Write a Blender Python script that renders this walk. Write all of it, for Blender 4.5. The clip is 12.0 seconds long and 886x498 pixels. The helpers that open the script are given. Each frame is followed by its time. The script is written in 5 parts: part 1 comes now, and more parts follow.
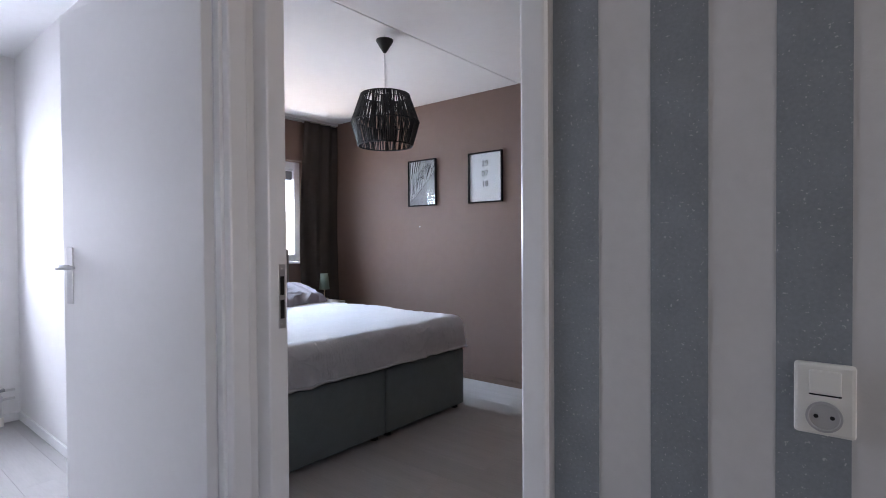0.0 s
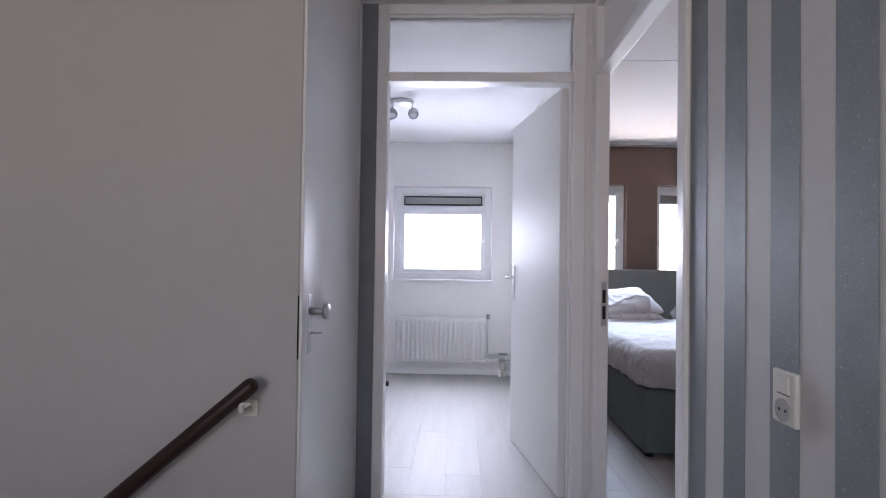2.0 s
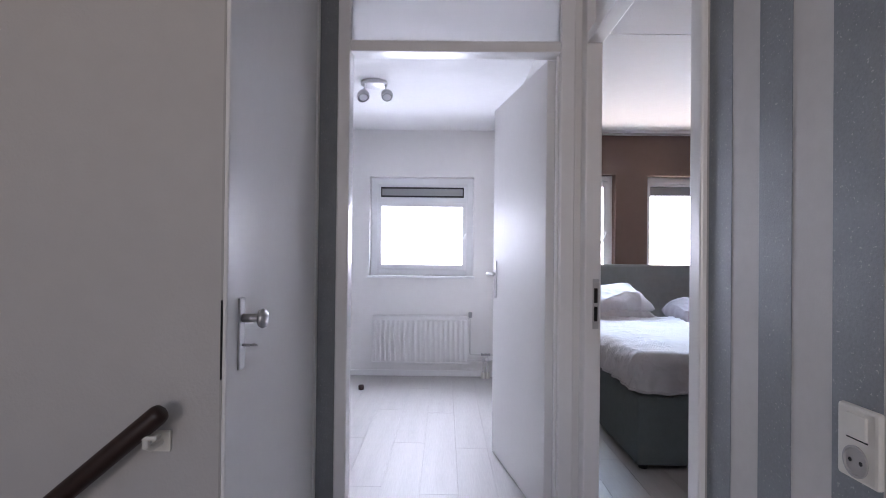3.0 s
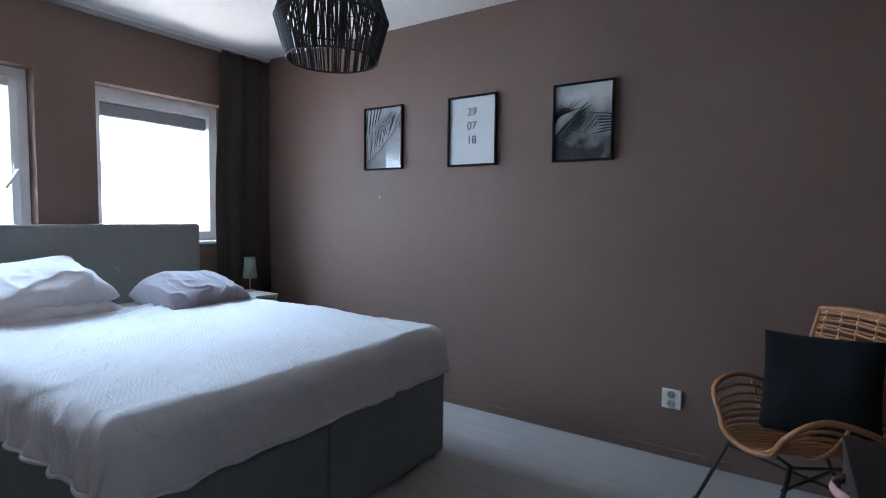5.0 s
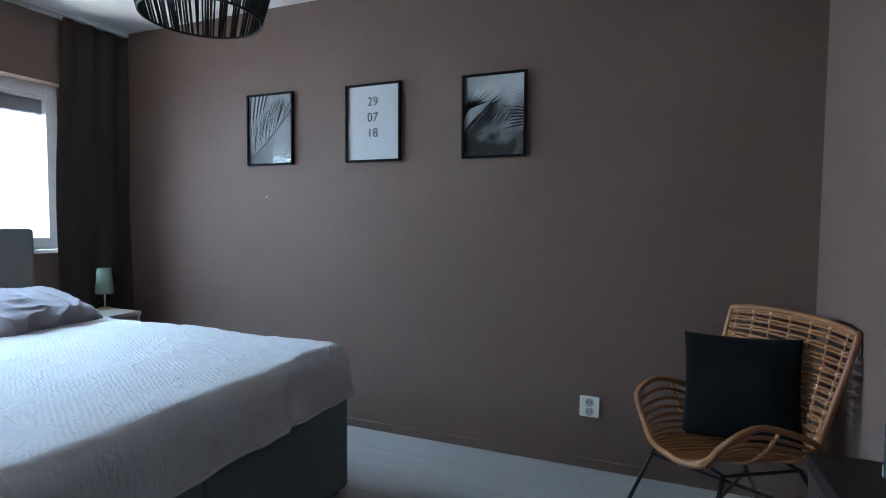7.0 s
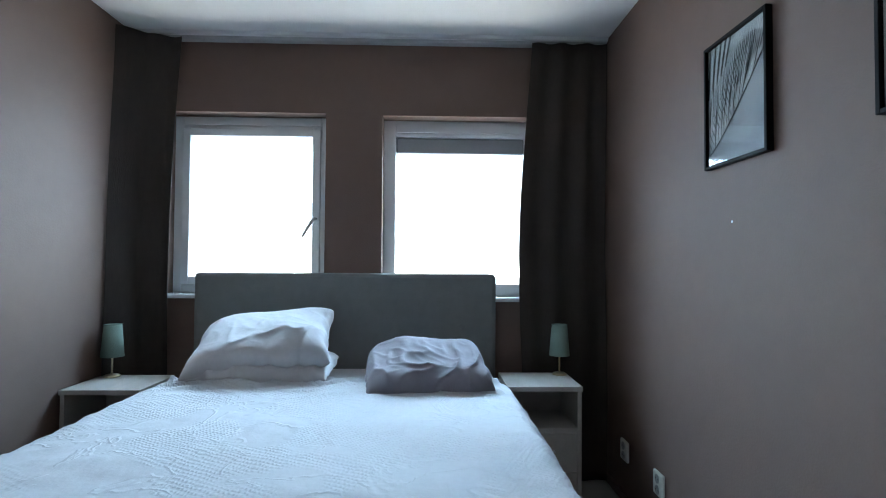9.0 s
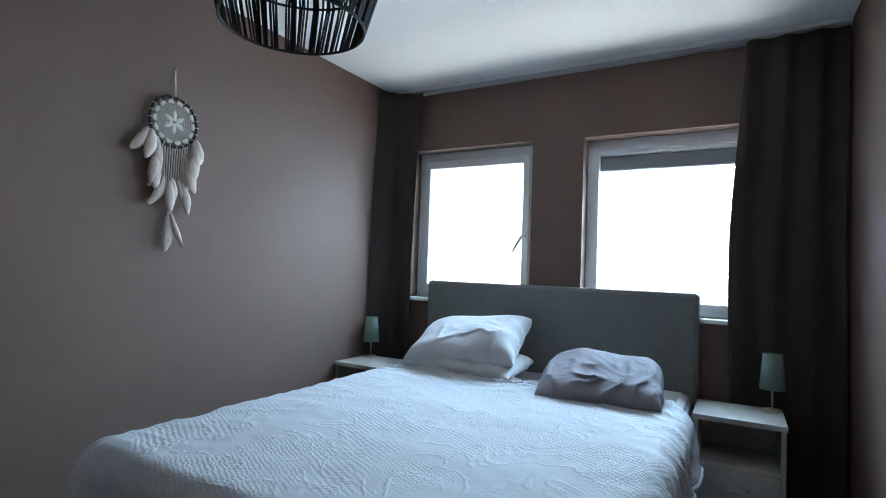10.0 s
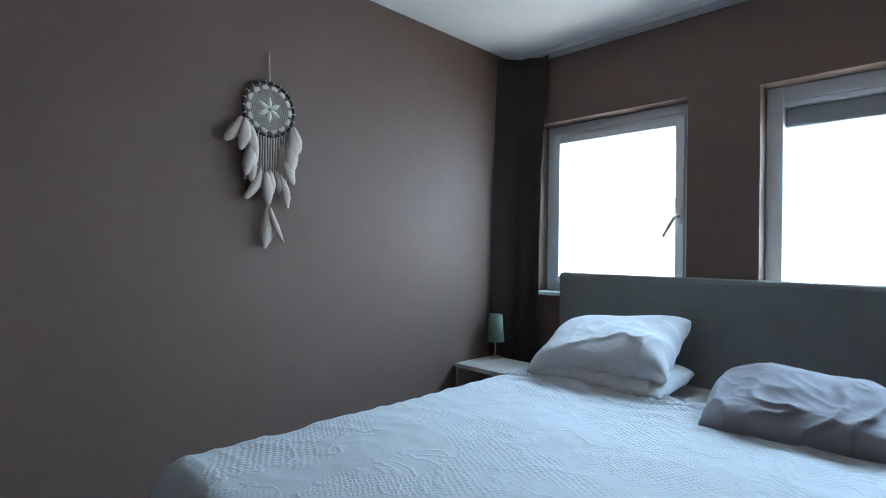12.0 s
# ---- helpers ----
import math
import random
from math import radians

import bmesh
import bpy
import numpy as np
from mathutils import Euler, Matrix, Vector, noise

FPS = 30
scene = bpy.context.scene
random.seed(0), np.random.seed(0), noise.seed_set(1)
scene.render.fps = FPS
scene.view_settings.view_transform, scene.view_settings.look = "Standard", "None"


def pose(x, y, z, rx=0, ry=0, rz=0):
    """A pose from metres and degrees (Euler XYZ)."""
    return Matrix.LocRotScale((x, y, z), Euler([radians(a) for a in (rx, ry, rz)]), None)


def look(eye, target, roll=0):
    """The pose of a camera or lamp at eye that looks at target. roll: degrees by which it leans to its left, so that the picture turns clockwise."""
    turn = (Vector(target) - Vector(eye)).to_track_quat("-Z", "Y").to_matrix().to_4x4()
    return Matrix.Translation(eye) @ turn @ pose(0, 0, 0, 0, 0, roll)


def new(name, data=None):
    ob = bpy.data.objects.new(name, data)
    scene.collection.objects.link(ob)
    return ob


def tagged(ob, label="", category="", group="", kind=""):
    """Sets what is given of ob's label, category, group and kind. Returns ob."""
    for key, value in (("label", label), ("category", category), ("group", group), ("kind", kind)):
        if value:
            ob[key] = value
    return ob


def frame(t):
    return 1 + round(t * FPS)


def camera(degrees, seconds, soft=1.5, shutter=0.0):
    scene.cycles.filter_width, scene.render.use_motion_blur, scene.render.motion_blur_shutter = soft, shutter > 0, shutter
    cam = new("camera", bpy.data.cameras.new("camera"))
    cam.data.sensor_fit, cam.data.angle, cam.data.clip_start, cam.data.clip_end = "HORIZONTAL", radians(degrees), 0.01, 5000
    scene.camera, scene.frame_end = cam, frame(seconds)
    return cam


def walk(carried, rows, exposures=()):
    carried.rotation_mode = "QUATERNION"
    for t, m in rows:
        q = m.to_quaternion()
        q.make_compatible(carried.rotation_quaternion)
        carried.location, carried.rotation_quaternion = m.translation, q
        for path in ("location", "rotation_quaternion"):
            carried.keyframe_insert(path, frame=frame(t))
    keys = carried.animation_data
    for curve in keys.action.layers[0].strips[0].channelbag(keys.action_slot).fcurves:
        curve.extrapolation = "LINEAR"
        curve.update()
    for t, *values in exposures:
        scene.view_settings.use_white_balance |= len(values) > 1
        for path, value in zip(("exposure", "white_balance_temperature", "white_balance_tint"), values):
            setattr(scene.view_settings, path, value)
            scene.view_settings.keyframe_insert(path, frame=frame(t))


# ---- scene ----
cam = camera(80.9, 12.0, soft=1.0)
PATH = [
    (0, (0.263, 0.373, 1.141), (-1.001, 1.923, 1.11), -0.4),
    (0.5, (0.57, 0.512, 1.187), (-1.278, 1.277, 1.206), 0.2),
    (1, (0.995, 0.613, 1.144), (-0.991, 0.841, 1.194), 0.8),
    (1.5, (1.223, 0.647, 1.162), (-0.775, 0.6, 1.209), 1.1),
    (2, (1.245, 0.659, 1.171), (-0.754, 0.597, 1.204), 0.8),
    (2.5, (1.215, 0.665, 1.17), (-0.784, 0.604, 1.194), 0.7),
    (2.7, (1.146, 0.678, 1.167), (-0.852, 0.614, 1.188), 0.7),
    (4.3, (-0.185, 0.918, 1.198), (-1.851, 2.020, 1.103), -0.1),
    (4.5, (-0.256, 0.946, 1.196), (-1.766, 2.253, 1.084), 0.0),
    (5, (-0.538, 1.178, 1.153), (-1.646, 2.839, 1.025), 0.7),
    (5.5, (-0.65, 1.277, 1.138), (-1.484, 3.09, 1.011), 0.7),
    (6, (-0.665, 1.277, 1.134), (-1.392, 3.137, 1.017), 0.5),
    (6.5, (-0.662, 1.288, 1.128), (-1.366, 3.157, 1.025), 0.5),
    (6.7, (-0.669, 1.307, 1.128), (-1.37, 3.177, 1.024), 0.5),
    (8.3, (-1.186, 2.305, 1.174), (-2.853, 3.41, 1.142), -0.4),
    (8.5, (-1.207, 2.47, 1.155), (-3.028, 3.298, 1.154), -0.3),
    (9, (-1.228, 2.889, 1.134), (-3.227, 2.94, 1.189), 0.4),
    (9.5, (-1.171, 3.229, 1.146), (-3.065, 2.594, 1.227), 1.3),
    (10, (-1.088, 3.397, 1.165), (-2.826, 2.409, 1.235), 2.0),
    (10.5, (-1.063, 3.371, 1.172), (-2.777, 2.342, 1.222), 1.8),
    (11, (-1.079, 3.374, 1.17), (-2.786, 2.332, 1.204), 1.4),
    (11.5, (-1.196, 3.327, 1.173), (-2.871, 2.234, 1.187), 0.9),
    (12, (-1.449, 3.253, 1.19), (-2.864, 1.839, 1.196), 0.7),
]
EXPOSURES = [(0.0, 0.67, 6850, 19), (2.7, 0.66, 6900, 22), (4.3, 0.36, 6560, 17), (5.2, 0.50, 6100, 9), (6.7, 0.45, 6000, 5), (8.3, 0.13, 5950, 0), (11.0, 0.05, 5950, 0), (12.0, -0.07, 5950, 0)]
walk(cam, [(t, look(eye, target, roll)) for t, eye, target, roll in PATH], EXPOSURES)

# ---- world, sun and daylight ----
world = bpy.data.worlds.new("sky")
scene.world = world
world.use_nodes = True
wn = world.node_tree.nodes
sky = wn.new("ShaderNodeTexSky")
sky.sky_type = "NISHITA"
sky.sun_disc = False
sky.sun_elevation = radians(42)
sky.sun_rotation = radians(180)
world.node_tree.links.new(sky.outputs[0], wn["Background"].inputs[0])
wn["Background"].inputs[1].default_value = 0.12

sun = new("sun", bpy.data.lights.new("sun", "SUN"))
sun.data.energy = 3.0
sun.data.angle = radians(0.5)
sun.data.color = (1.0, 0.95, 0.88)
# the sun stands over the closed side of the house, so none of it falls into the rooms
sun.matrix_world = look((1, -22, 20), (0, 0, 0))

FLOOR_Z, CEIL, HALL_CEIL = 0.0, 2.337, 2.405
FACADE, BACK = -4.0, 3.83          # inner faces of the window wall and the picture wall
PART0, PART1 = 1.30, 1.345         # partition between bedroom and hall / small room
EAST = -0.12                       # bedroom's inner wall opposite the windows
SOUTH, SMALL_N = 1.318, 1.24       # partition between bedroom and small room
W1 = (1.49, 2.33, 0.965, 1.932)
W2 = (2.632, 3.48, 0.955, 1.924)
W3 = (-0.008, 0.984, 0.950, 1.892)


def daylight(name, w, power, tilt, x=FACADE - 0.42, into=1):
    """Sky light coming in through a window opening."""
    lamp = new(name, bpy.data.lights.new(name, "AREA"))
    lamp.data.shape = "RECTANGLE"
    lamp.data.size, lamp.data.size_y = w[1] - w[0] - 0.1, w[3] - w[2] - 0.1
    lamp.data.energy = power
    lamp.data.color = (0.67, 0.79, 1.0)
    y, z = (w[0] + w[1]) / 2, (w[2] + w[3]) / 2
    lamp.matrix_world = look((x, y, z), (x + into, y, z - tilt))
    return lamp


SKY_TINT, GROUND_TINT = (0.52, 0.74, 1.0), (0.96, 0.90, 0.84)
for n, w, up, down in (("a", W1, 9.5, 44), ("b", W2, 12.5, 54)):
    # sky light falls in through the upper part, light off the sunlit ground through the lower part
    mid = w[2] + 0.45 * (w[3] - w[2])
    daylight("window_sky_bed_" + n, (w[0], w[1], mid - 0.04, w[3]), down, 1.6).data.color = SKY_TINT
    daylight("window_ground_light_bed_" + n, (w[0], w[1], w[2], mid + 0.04), up, -0.9).data.color = GROUND_TINT
daylight("window_daylight_small", W3, 66, 0.45, FACADE - 0.33)
# added fill lamp behind the hall's unseen end, brightens the hall
daylight("hall_fill_lamp", (-0.90, 0.70, 0.9, 2.1), 24, 0.06, 5.2, -1).data.color = (1.0, 0.95, 0.93)


# ---- materials ----
def material(name, base, rough=0.6, metal=0.0, spec=0.5, vary=0.08, scale=6.0, bump=0.0, bump_scale=60.0, stretch=(1, 1, 1), second=None, island=0.0):
    """Base colour with variation at two scales and a fine bump."""
    m = bpy.data.materials.new(name)
    m.use_nodes = True
    nt = m.node_tree
    b = nt.nodes["Principled BSDF"]
    b.inputs["Roughness"].default_value = rough
    b.inputs["Metallic"].default_value = metal
    b.inputs["Specular IOR Level"].default_value = spec
    tc = nt.nodes.new("ShaderNodeTexCoord")
    mp = nt.nodes.new("ShaderNodeMapping")
    mp.inputs["Scale"].default_value = stretch
    nt.links.new(tc.outputs["Object"], mp.inputs[0])
    n1 = nt.nodes.new("ShaderNodeTexNoise")
    n1.inputs["Scale"].default_value = scale
    n1.inputs["Detail"].default_value = 4
    n2 = nt.nodes.new("ShaderNodeTexNoise")
    n2.inputs["Scale"].default_value = scale * 11
    n2.inputs["Detail"].default_value = 3
    for n in (n1, n2):
        nt.links.new(mp.outputs[0], n.inputs["Vector"])
    add = nt.nodes.new("ShaderNodeMath")
    add.operation = "ADD"
    nt.links.new(n1.outputs["Fac"], add.inputs[0])
    nt.links.new(n2.outputs["Fac"], add.inputs[1])
    ramp = nt.nodes.new("ShaderNodeMapRange")
    ramp.inputs["From Min"].default_value = 0.6
    ramp.inputs["From Max"].default_value = 1.4
    nt.links.new(add.outputs[0], ramp.inputs["Value"])
    mix = nt.nodes.new("ShaderNodeMix")
    mix.data_type = "RGBA"
    other = second or tuple(c * (1 + vary) for c in base)
    mix.inputs["A"].default_value = (*[c * (1 - vary) for c in base], 1)
    mix.inputs["B"].default_value = (*other, 1)
    nt.links.new(ramp.outputs[0], mix.inputs["Factor"])
    out = mix.outputs["Result"]
    if island:
        info = nt.nodes.new("ShaderNodeObjectInfo")
        hsv = nt.nodes.new("ShaderNodeHueSaturation")
        rng = nt.nodes.new("ShaderNodeMapRange")
        rng.inputs["To Min"].default_value = 1 - island
        rng.inputs["To Max"].default_value = 1 + island
        nt.links.new(info.outputs["Random"], rng.inputs["Value"])
        nt.links.new(rng.outputs[0], hsv.inputs["Value"])
        nt.links.new(out, hsv.inputs["Color"])
        out = hsv.outputs[0]
    nt.links.new(out, b.inputs["Base Color"])
    if bump:
        n3 = nt.nodes.new("ShaderNodeTexNoise")
        n3.inputs["Scale"].default_value = bump_scale
        n3.inputs["Detail"].default_value = 5
        nt.links.new(mp.outputs[0], n3.inputs["Vector"])
        bp = nt.nodes.new("ShaderNodeBump")
        bp.inputs["Strength"].default_value = bump
        bp.inputs["Distance"].default_value = 0.004
        nt.links.new(n3.outputs["Fac"], bp.inputs["Height"])
        nt.links.new(bp.outputs[0], b.inputs["Normal"])
    return m


M_TAUPE = material("taupe_wall_paint", (0.165, 0.107, 0.085), 0.75, vary=0.05, scale=1.5, bump=0.25, bump_scale=140)
M_WHITE_WALL = material("white_wall_paint", (0.78, 0.77, 0.76), 0.7, vary=0.02, scale=1.5, bump=0.3, bump_scale=120)
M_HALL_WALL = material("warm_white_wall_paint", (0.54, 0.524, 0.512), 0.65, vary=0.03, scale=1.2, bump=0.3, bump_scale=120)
M_CEIL = material("white_ceiling_paint", (0.80, 0.80, 0.80), 0.85, vary=0.02, scale=2.0, bump=0.4, bump_scale=180)
M_GLOSS = material("white_gloss_paint", (0.80, 0.795, 0.79), 0.50, spec=0.22, vary=0.015, scale=3.0, bump=0.06, bump_scale=40)
M_ENAMEL = material("white_enamel_paint", (0.86, 0.855, 0.85), 0.28, spec=0.6, vary=0.015, scale=3.0, bump=0.05, bump_scale=14)
M_FROSTED = material("frosted_white_glass", (0.90, 0.90, 0.90), 0.9, vary=0.01)
M_FROSTED.node_tree.nodes["Principled BSDF"].inputs["Transmission Weight"].default_value = 0.8
M_PVC = material("white_window_plastic", (0.80, 0.81, 0.82), 0.35, vary=0.01, scale=4)
M_PAPER_LIGHT = material("light_grey_wallpaper", (0.60, 0.583, 0.57), 0.6, vary=0.04, scale=5, bump=0.1, bump_scale=220)
M_PAPER_DARK = material("grey_metallic_wallpaper", (0.240, 0.258, 0.276), 0.55, metal=0.08, vary=0.14, scale=14, bump=0.15, bump_scale=300)
# glitter flecks in the paper, their sparkle put in as paler base colour
nt = M_PAPER_DARK.node_tree
spk = nt.nodes.new("ShaderNodeTexNoise")
spk.inputs["Scale"].default_value = 210
spk.inputs["Detail"].default_value = 1
spr = nt.nodes.new("ShaderNodeMapRange")
spr.inputs["From Min"].default_value = 0.69
spr.inputs["From Max"].default_value = 0.77
spm = nt.nodes.new("ShaderNodeMix")
spm.data_type = "RGBA"
spm.inputs["B"].default_value = (0.46, 0.46, 0.47, 1)
nt.links.new(nt.nodes["Texture Coordinate"].outputs["Object"], spk.inputs["Vector"])
nt.links.new(spk.outputs["Fac"], spr.inputs["Value"])
nt.links.new(spr.outputs[0], spm.inputs["Factor"])
nt.links.new(nt.nodes["Mix"].outputs["Result"], spm.inputs["A"])
nt.links.new(spm.outputs["Result"], nt.nodes["Principled BSDF"].inputs["Base Color"])
M_PLANK = material("pale_oak_laminate", (0.42, 0.41, 0.395), 0.50, vary=0.10, scale=3.0, stretch=(0.35, 5, 1), bump=0.12, bump_scale=25, island=0.03)
M_FLOOR_GAP = material("laminate_joint", (0.39, 0.375, 0.36), 0.8)
M_BED = material("blue_grey_upholstery", (0.155, 0.184, 0.183), 0.92, vary=0.10, scale=20, bump=0.5, bump_scale=500)
# lighter, greyer copy of the bed's upholstery, brightens the backlit headboard
M_HEAD = material("lightened_headboard_upholstery", (0.218, 0.224, 0.216), 0.92, vary=0.10, scale=20, bump=0.5, bump_scale=500)
M_SHEET = material("pale_grey_cotton", (0.53, 0.525, 0.54), 0.9, vary=0.05, scale=5, bump=0.5, bump_scale=120)


def crinkled(name, base):
    """Cotton with puckered rows of crinkle in patches."""
    m = material(name, base, 0.9, vary=0.05, scale=4)
    nt = m.node_tree
    bs = nt.nodes["Principled BSDF"]
    tc = nt.nodes["Texture Coordinate"]
    heights = []
    for rot, sc in ((28, 26), (118, 23)):
        mp = nt.nodes.new("ShaderNodeMapping")
        mp.inputs["Rotation"].default_value = (0, 0, radians(rot))
        w = nt.nodes.new("ShaderNodeTexWave")
        w.inputs["Scale"].default_value = sc
        w.inputs["Distortion"].default_value = 5.0
        w.inputs["Detail"].default_value = 2.5
        w.inputs["Detail Scale"].default_value = 1.6
        mask = nt.nodes.new("ShaderNodeTexNoise")
        mask.inputs["Scale"].default_value = 3.2 + rot * 0.004
        mask.inputs["Detail"].default_value = 1
        mr = nt.nodes.new("ShaderNodeMapRange")
        mr.inputs["From Min"].default_value = 0.50
        mr.inputs["From Max"].default_value = 0.58
        cross = nt.nodes.new("ShaderNodeTexWave")
        cross.bands_direction = "Y"
        cross.inputs["Scale"].default_value = sc * 0.8
        cross.inputs["Distortion"].default_value = 4.0
        cross.inputs["Detail"].default_value = 2.0
        dots = nt.nodes.new("ShaderNodeMath")
        dots.operation = "MULTIPLY"
        nt.links.new(mp.outputs[0], cross.inputs["Vector"])
        nt.links.new(w.outputs["Fac"], dots.inputs[0])
        nt.links.new(cross.outputs["Fac"], dots.inputs[1])
        mu = nt.nodes.new("ShaderNodeMath")
        mu.operation = "MULTIPLY"
        nt.links.new(tc.outputs["Object"], mp.inputs[0])
        nt.links.new(mp.outputs[0], w.inputs["Vector"])
        nt.links.new(mp.outputs[0], mask.inputs["Vector"])
        nt.links.new(mask.outputs["Fac"], mr.inputs["Value"])
        nt.links.new(dots.outputs[0], mu.inputs[0])
        nt.links.new(mr.outputs[0], mu.inputs[1])
        heights.append(mu)
    fine = nt.nodes.new("ShaderNodeTexNoise")
    fine.inputs["Scale"].default_value = 55
    fine.inputs["Detail"].default_value = 4
    nt.links.new(tc.outputs["Object"], fine.inputs["Vector"])
    add = nt.nodes.new("ShaderNodeMath")
    add.operation = "ADD"
    nt.links.new(heights[0].outputs[0], add.inputs[0])
    nt.links.new(heights[1].outputs[0], add.inputs[1])
    add2 = nt.nodes.new("ShaderNodeMath")
    add2.operation = "MULTIPLY_ADD"
    add2.inputs[1].default_value = 0.5
    nt.links.new(fine.outputs["Fac"], add2.inputs[0])
    nt.links.new(add.outputs[0], add2.inputs[2])
    soft = nt.nodes.new("ShaderNodeTexNoise")
    soft.inputs["Scale"].default_value = 5.5
    soft.inputs["Detail"].default_value = 3
    soft.inputs["Distortion"].default_value = 0.8
    nt.links.new(tc.outputs["Object"], soft.inputs["Vector"])
    off = nt.nodes.new("ShaderNodeMath")
    off.operation = "SUBTRACT"
    off.inputs[1].default_value = 0.5
    nt.links.new(soft.outputs["Fac"], off.inputs[0])
    mag = nt.nodes.new("ShaderNodeMath")
    mag.operation = "ABSOLUTE"
    nt.links.new(off.outputs[0], mag.inputs[0])
    crease = nt.nodes.new("ShaderNodeMapRange")
    crease.inputs["From Max"].default_value = 0.035
    crease.inputs["To Min"].default_value = 1.1
    crease.inputs["To Max"].default_value = 0.0
    nt.links.new(mag.outputs[0], crease.inputs["Value"])
    add3 = nt.nodes.new("ShaderNodeMath")
    add3.operation = "ADD"
    nt.links.new(add2.outputs[0], add3.inputs[0])
    nt.links.new(crease.outputs[0], add3.inputs[1])
    add2 = add3
    bp = nt.nodes.new("ShaderNodeBump")
    bp.inputs["Strength"].default_value = 0.30
    bp.inputs["Distance"].default_value = 0.006
    nt.links.new(add2.outputs[0], bp.inputs["Height"])
    nt.links.new(bp.outputs[0], bs.inputs["Normal"])
    return m


M_SPREAD = crinkled("crinkled_pale_cotton", (0.53, 0.525, 0.54))
M_PILLOW_DARK = material("mauve_grey_cotton", (0.23, 0.205, 0.226), 0.9, vary=0.06, scale=5, bump=0.12, bump_scale=60)
M_PILLOW_LIGHT = material("light_grey_cotton", (0.53, 0.505, 0.512), 0.9, vary=0.06, scale=5, bump=0.12, bump_scale=60)
M_CURTAIN = material("dark_brown_velvet", (0.040, 0.030, 0.025), 0.95, vary=0.14, scale=5, stretch=(1, 1, 0.3), bump=0.3, bump_scale=200)
M_BLACK = material("black_paint", (0.012, 0.012, 0.013), 0.45, vary=0.1)
M_CHROME = material("brushed_steel", (0.62, 0.62, 0.63), 0.3, metal=1.0, vary=0.04)
M_WOODRAIL = material("dark_stained_wood", (0.030, 0.013, 0.010), 0.42, vary=0.25, scale=5, stretch=(1, 1, 1), bump=0.1)
M_NIGHT = material("pale_oak_veneer", (0.47, 0.43, 0.39), 0.5, vary=0.12, scale=4, stretch=(1, 6, 6))
M_MINT = material("mint_green_fabric", (0.19, 0.255, 0.215), 0.85, vary=0.05, scale=30, bump=0.3, bump_scale=400)
M_CANE = material("pale_cane", (0.50, 0.29, 0.15), 0.5, vary=0.2, scale=40)
M_RATTAN = material("golden_rattan", (0.29, 0.122, 0.045), 0.45, vary=0.3, scale=18, bump=0.2, bump_scale=90)
M_CUSHION = material("black_velvet_cushion", (0.0045, 0.0055, 0.0065), 0.95, spec=0.15, vary=0.2, scale=6, bump=0.4, bump_scale=200)
M_DRESSER = material("black_brown_wood", (0.011, 0.0085, 0.008), 0.5, spec=0.3, vary=0.2, scale=5, stretch=(4, 0.6, 4), bump=0.1)
M_SOCKET = material("white_switch_plastic", (0.78, 0.76, 0.70), 0.3, vary=0.01)
M_PIPE_GREY = material("light_grey_paint", (0.50, 0.50, 0.51), 0.5, vary=0.03)
# shade put in as grey: socket wells and the cupboard's frame gap
M_SHADE_GREY = material("recess_shade_grey", (0.42, 0.41, 0.40), 0.5, vary=0.02)
M_DARKHOLE = material("dark_recess", (0.01, 0.01, 0.01), 0.8)
M_GREYMETAL = material("grey_aluminium", (0.30, 0.30, 0.31), 0.45, metal=0.3, vary=0.05)

M_GLASS = bpy.data.materials.new("clear_glass")
M_GLASS.use_nodes = True
gb = M_GLASS.node_tree.nodes["Principled BSDF"]
gb.inputs["Transmission Weight"].default_value = 1.0
gb.inputs["Roughness"].default_value = 0.0
gb.inputs["IOR"].default_value = 1.45
M_GLASS_PIC = bpy.data.materials.new("picture_glass")
M_GLASS_PIC.use_nodes = True
gb = M_GLASS_PIC.node_tree.nodes["Principled BSDF"]
gb.inputs["Transmission Weight"].default_value = 1.0
gb.inputs["Roughness"].default_value = 0.02
gb.inputs["IOR"].default_value = 1.35


# ---- mesh helpers ----
def box(bm, x0, x1, y0, y1, z0, z1, bevel=0.0):
    r = bmesh.ops.create_cube(bm, size=1.0)
    vs = r["verts"]
    for v in vs:
        v.co = Vector((x0 + (v.co.x + 0.5) * (x1 - x0), y0 + (v.co.y + 0.5) * (y1 - y0), z0 + (v.co.z + 0.5) * (z1 - z0)))
    if bevel:
        es = list({e for v in vs for e in v.link_edges})
        bmesh.ops.bevel(bm, geom=es, offset=bevel, segments=2, affect="EDGES", profile=0.5)
    return bm


def boxed(x0, x1, y0, y1, z0, z1, bevel=0.0):
    return box(bmesh.new(), x0, x1, y0, y1, z0, z1, bevel)


